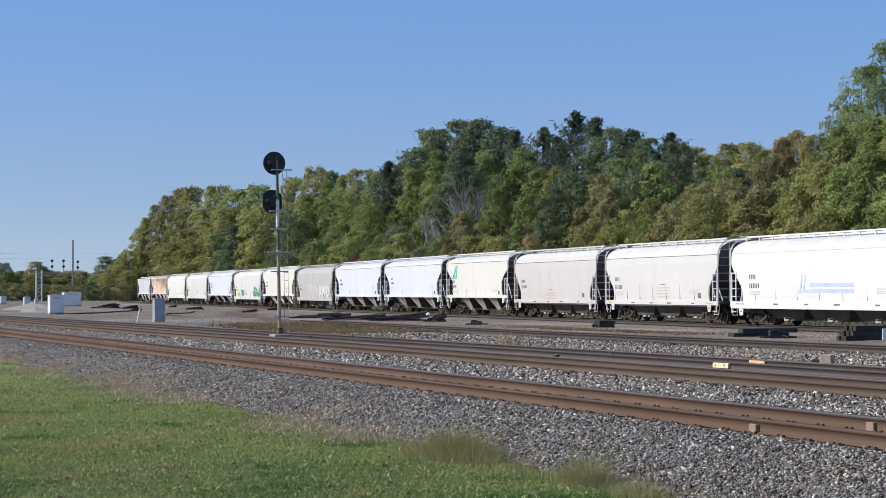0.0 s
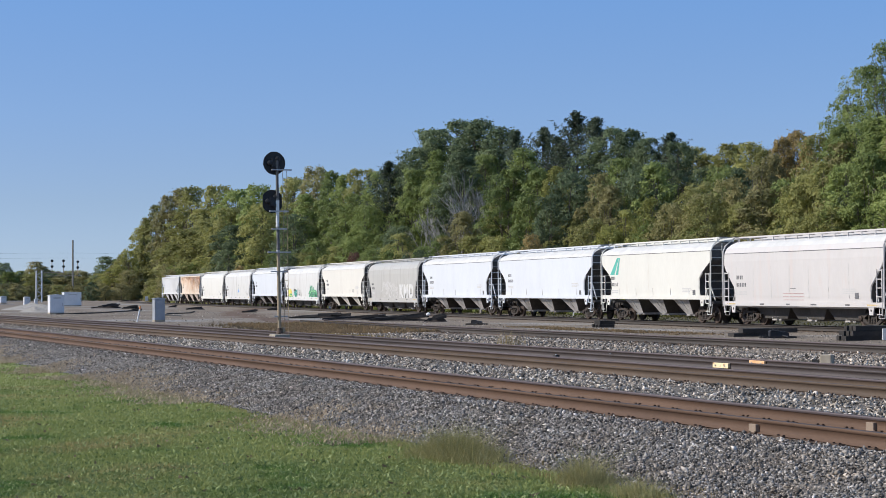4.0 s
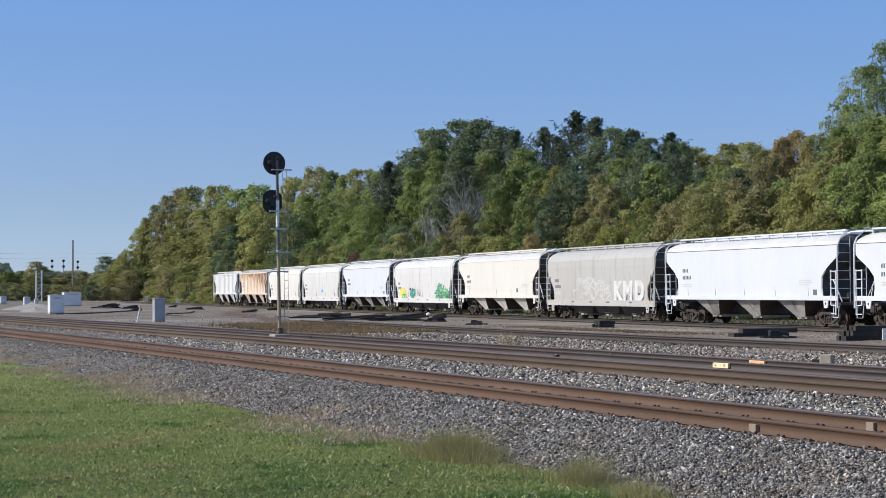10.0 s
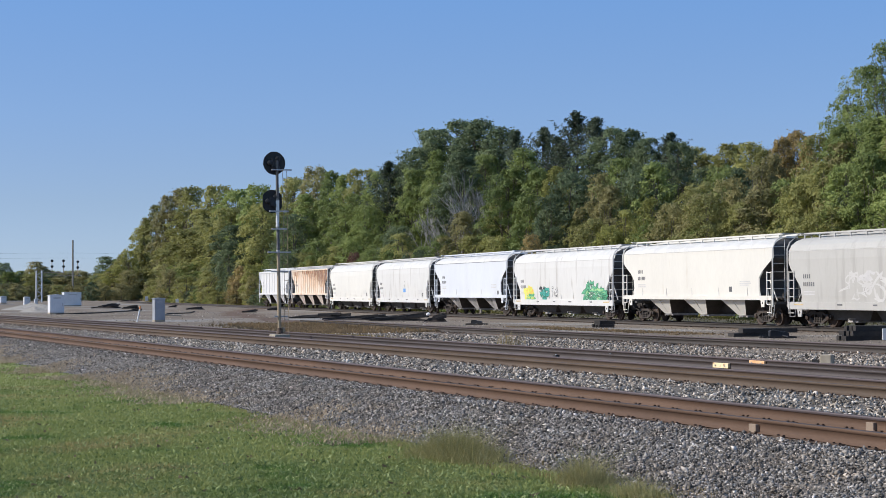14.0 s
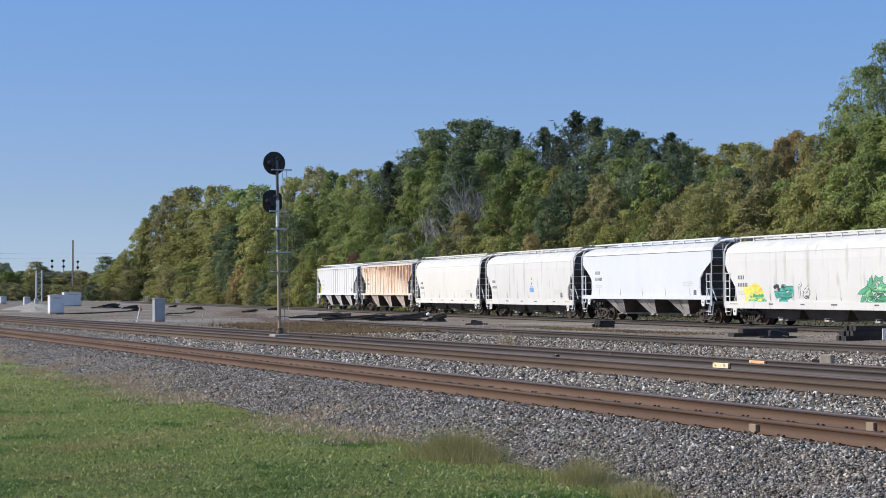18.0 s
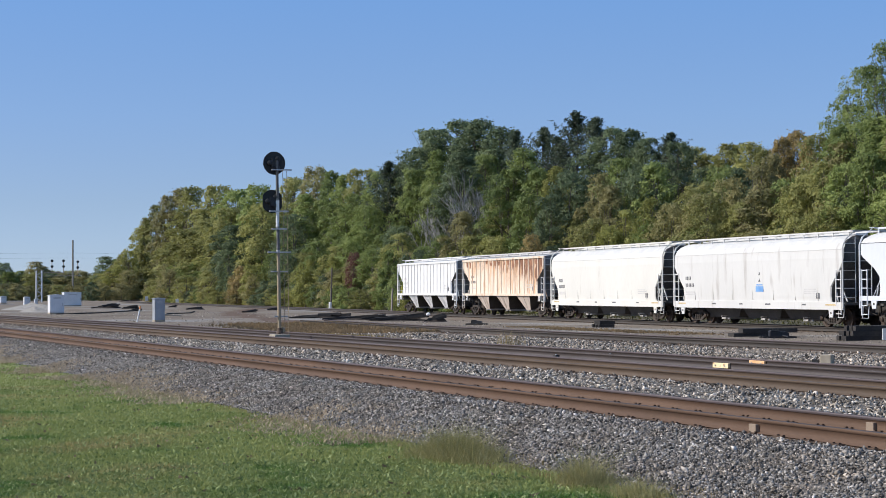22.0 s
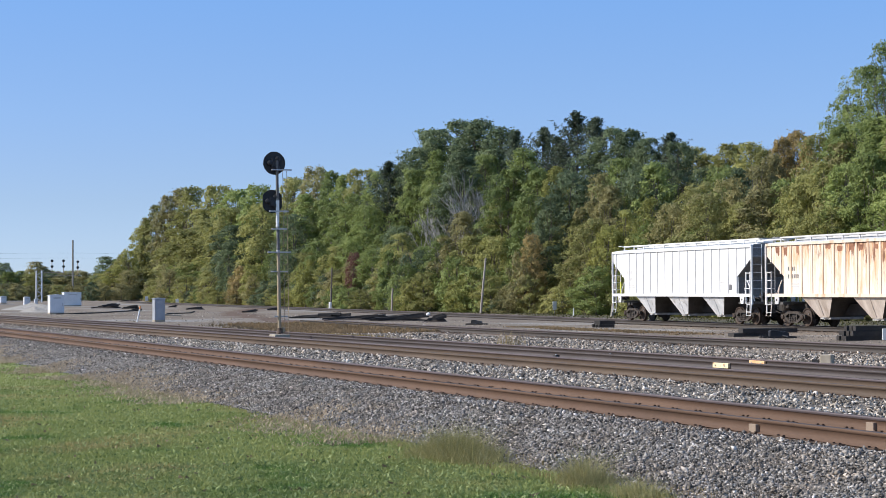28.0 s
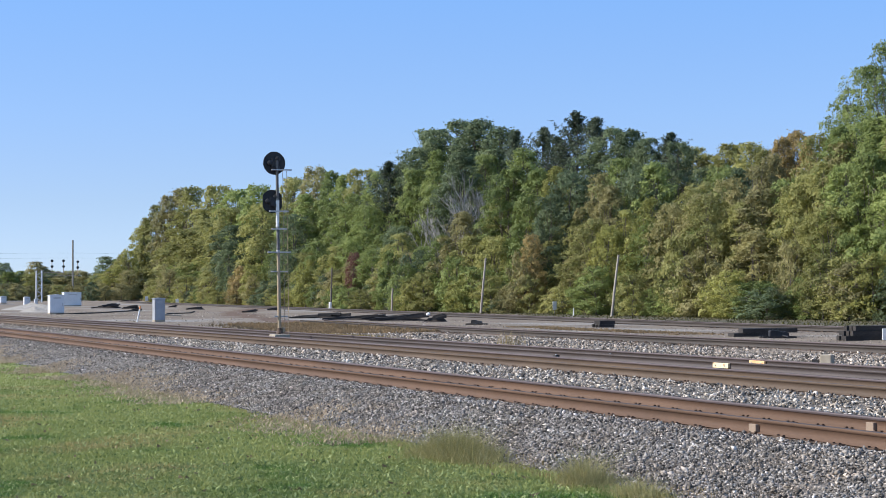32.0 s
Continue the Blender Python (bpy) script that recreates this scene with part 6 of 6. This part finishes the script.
scatter_blades("dry_grass_patch", M_dry, -72.0 + 2.2 * u, 27.4 + 0.5 * v, 0.04 + 0.10 * rng.random(900), 0.012, "tan patch of dry grass beside the yard track", 3, 1.4)
u, v = rng.random(2600), rng.random(2600)
scatter_blades("dry_grass_patch", M_mat, -87.0 + 20.0 * u, 45.6 + 2.6 * v + 0.05 * (-77.0 + 10.0 - 20.0 * u), 0.02 + 0.06 * rng.random(2600), 0.02, "thin brown grass along the foot of the train track", 4, 1.2)
sx = -235.0 + 155.0 * rng.random(6000)
sy = np.array([train_line(a) for a in sx]) + 11.0 + 15.0 * rng.random(6000)
scatter_blades("scrub_weeds", M_scrubweed, sx, sy, 0.04 + 0.12 * rng.random(6000), 0.03, "rough olive weeds between the track and the wood", 2, 0.5)
lx, ly = in_view(110, -12, 9.8, 19.0, 55.0)
scatter_blades("fallen_leaves", M_dead, lx, ly, np.full(len(lx), 0.05), 0.035, "scattered brown fallen leaves and clover on the lawn", 2, 2.0, "leaves")
wx, wy = in_view(5000, 9.45, 10.3, 18.0, 85.0)
scatter_blades("dry_weeds", M_dry, wx, wy, 0.03 + 0.08 * rng.random(len(wx)) ** 3, 0.005, "dry straw-coloured weeds along the lawn's edge", 4, 1.0)
ex = -24.0 - 62.0 * rng.random(16000)
ey = 10.0 + 0.30 * np.sin(ex * 0.55) + 0.22 * np.sin(ex * 1.7 + 1.0) + 0.50 * rng.normal(size=16000) - 0.12
keep = np.sin(ex * 0.31 + 2.0) + 0.8 * np.sin(ex * 0.83) > -0.75
scatter_blades("dry_thatch", M_straw, ex[keep], ey[keep], 0.03 + 0.04 * rng.random(keep.sum()), 0.012, "flattened pale dry thatch between lawn and ballast", 3, 2.2)


def gravel_heap(x, y, rx, ry, hgt, label, seed):
    """A low loose heap."""
    v, f, n, k = [], [], 26, 9
    for i in range(k + 1):
        q = i / k
        for j in range(n):
            a = 6.2832 * j / n
            w = 1 + 0.22 * noise.noise((math.cos(a) * 1.5 + seed, math.sin(a) * 1.5, q * 2))
            v.append((x + rx * q * w * math.cos(a), y + ry * q * w * math.sin(a),
                      ground_z(x, y) - 0.03 + hgt * (1 - q) ** 1.1 * (1 + 0.3 * noise.noise((q * 4 * math.cos(a), q * 4 * math.sin(a), seed)))))
    for i in range(k):
        for j in range(n):
            f.append((i * n + j, (i + 1) * n + j, (i + 1) * n + (j + 1) % n, i * n + (j + 1) % n))
    me = fast_mesh("gravel_heap", v, f, True)
    me.materials.append(M_spill)
    tagged(new("gravel_heap", me), label, "gravel heap")


HEAPS = [
    (-124.2, 44.9, 2.7, 0.42, 1, "long dark heap of rotten brown ties on gravel"),
    (-115.1, 44.4, 2.9, 0.38, 2, "low black heap of old ties on gravel"),
    (-109.4, 45.0, 2.3, 0.46, 3, "black heap of broken ties beside the siding"),
    (-103.6, 45.4, 0.95, 0.58, 4, "short black heap of ties with a white stone on top"),
    (-162.3, 51.4, 0.90, 0.26, 5, "small dark heap of old ties"),
    (-180.2, 59.7, 0.80, 0.32, 6, "small dark heap of old ties"),
    (-214.7, 49.3, 2.0, 0.72, 7, "rough dark brown heap of ties and earth"),
    (-207.0, 50.5, 1.2, 0.5, 8, "rough dark brown heap of ties and earth"),
    (-180.6, 44.6, 0.8, 0.30, 9, "small dark heap of old ties"),
    (-192.6, 54.5, 1.25, 0.42, 10, "low dark heap of old ties"),
    (-223.1, 60.1, 0.6, 0.3, 11, "small dark heap of old ties"),
]
gravel_heap(-205.0, 38.6, 9.0, 3.6, 0.85, "low grey heap of spilled gravel", 2)

gravel_heap(-181.0, 34.1, 4.6, 1.6, 0.62, "low grey heap of spilled gravel", 5)
for x, y, half, hgt, seed, label in HEAPS:
    tie_heap(x, y, half, hgt, label, seed)
t = thing("cap_stone", "pale white stone lying on a dark heap of ties", "stone", (-103.9, 45.1, ground_z(-103.9, 45.1) + 0.50))
part("stone", Shape().lathe([(0.02, -0.1), (0.13, -0.06), (0.15, 0.02), (0.09, 0.11), (0.02, 0.13)], n=7), T_white, t)
for x, y, s in ((-85.4, 36.8, 1.0), (-88.2, 36.9, 0.6), (-83.1, 36.2, 0.7)):
    t = thing("white_rock", "whitish rock lying beside the siding", "rock", on_ground(x, y))
    part("rock", Shape().lathe([(0.02, -0.05), (0.15 * s, 0.0), (0.17 * s, 0.08 * s), (0.1 * s, 0.17 * s), (0.02, 0.19 * s)], n=7), T_white, t)
t = thing("old_pipe", "long dark pipe lying on the yard gravel", "pipe", on_ground(-165.0, 33.0))
part("pipe", Shape().rods([(6.3, -1.1, 0.05), (4.0, 1.4, 0.07), (0.0, 4.0, 0.05), (-8.0, 8.2, 0.08), (-15.6, 11.6, 0.06)], 0.06, 6), T_creo, t)
t = thing("loose_cable", "thin dark cable lying in a loop on gravel", "cable", on_ground(-150.0, 42.0))
part("cable", Shape().rods([(9.7, -3.5, 0.04), (4, -3.4, 0.05), (-4, -1.0, 0.06), (-9, 2.5, 0.05), (-20.9, 6.3, 0.05)], 0.05, 5), T_wire, t)
for x, y in ((-343.6, 95.4), (-323.3, 93.3)):
    wooden_pole(x, y, 4.6, 0.1, 0.0, "slender pale grey pole before the far wood")
for x, y, hgt in ((-314.5, 82.9, 1.1), (-297.4, 80.9, 1.0), (-300.0, 76.1, 1.3)):
    marker_post(x, y, hgt, 0.05, "small whitish marker board by the far track", box=0.55, name="marker_board")
for y in (22.2, 23.9):
    t = thing("rail_clamp", "small black clamp beside the rail", "rail fitting", (-42.3, y, 0.0))
    part("clamp", Shape().box(-0.09, 0.09, -0.06, 0.06, -0.06, 0.06), T_creo, t, bevel=0.02)
    part("bolt", Shape().lathe([(0.025, 0.06), (0.025, 0.08)], "z", 6), T_steel, t)

# ---- the train runs ----
def motions():
    for car, middle in CARS:
        walk(car, [(t, car_pose(rear_at(t) + middle)) for t in range(33)])
    turn = {}
    for u in (-0.89, 0.89):
        turn[u] = [(k / 15.0, pose(u, 0, 0.457, 0, math.degrees((rear_at(k / 15.0) - REAR) / 0.457) % 360.0, 0)) for k in range(481)]
    for wheels, u in WHEELS:
        walk(wheels, turn[u])


motions()
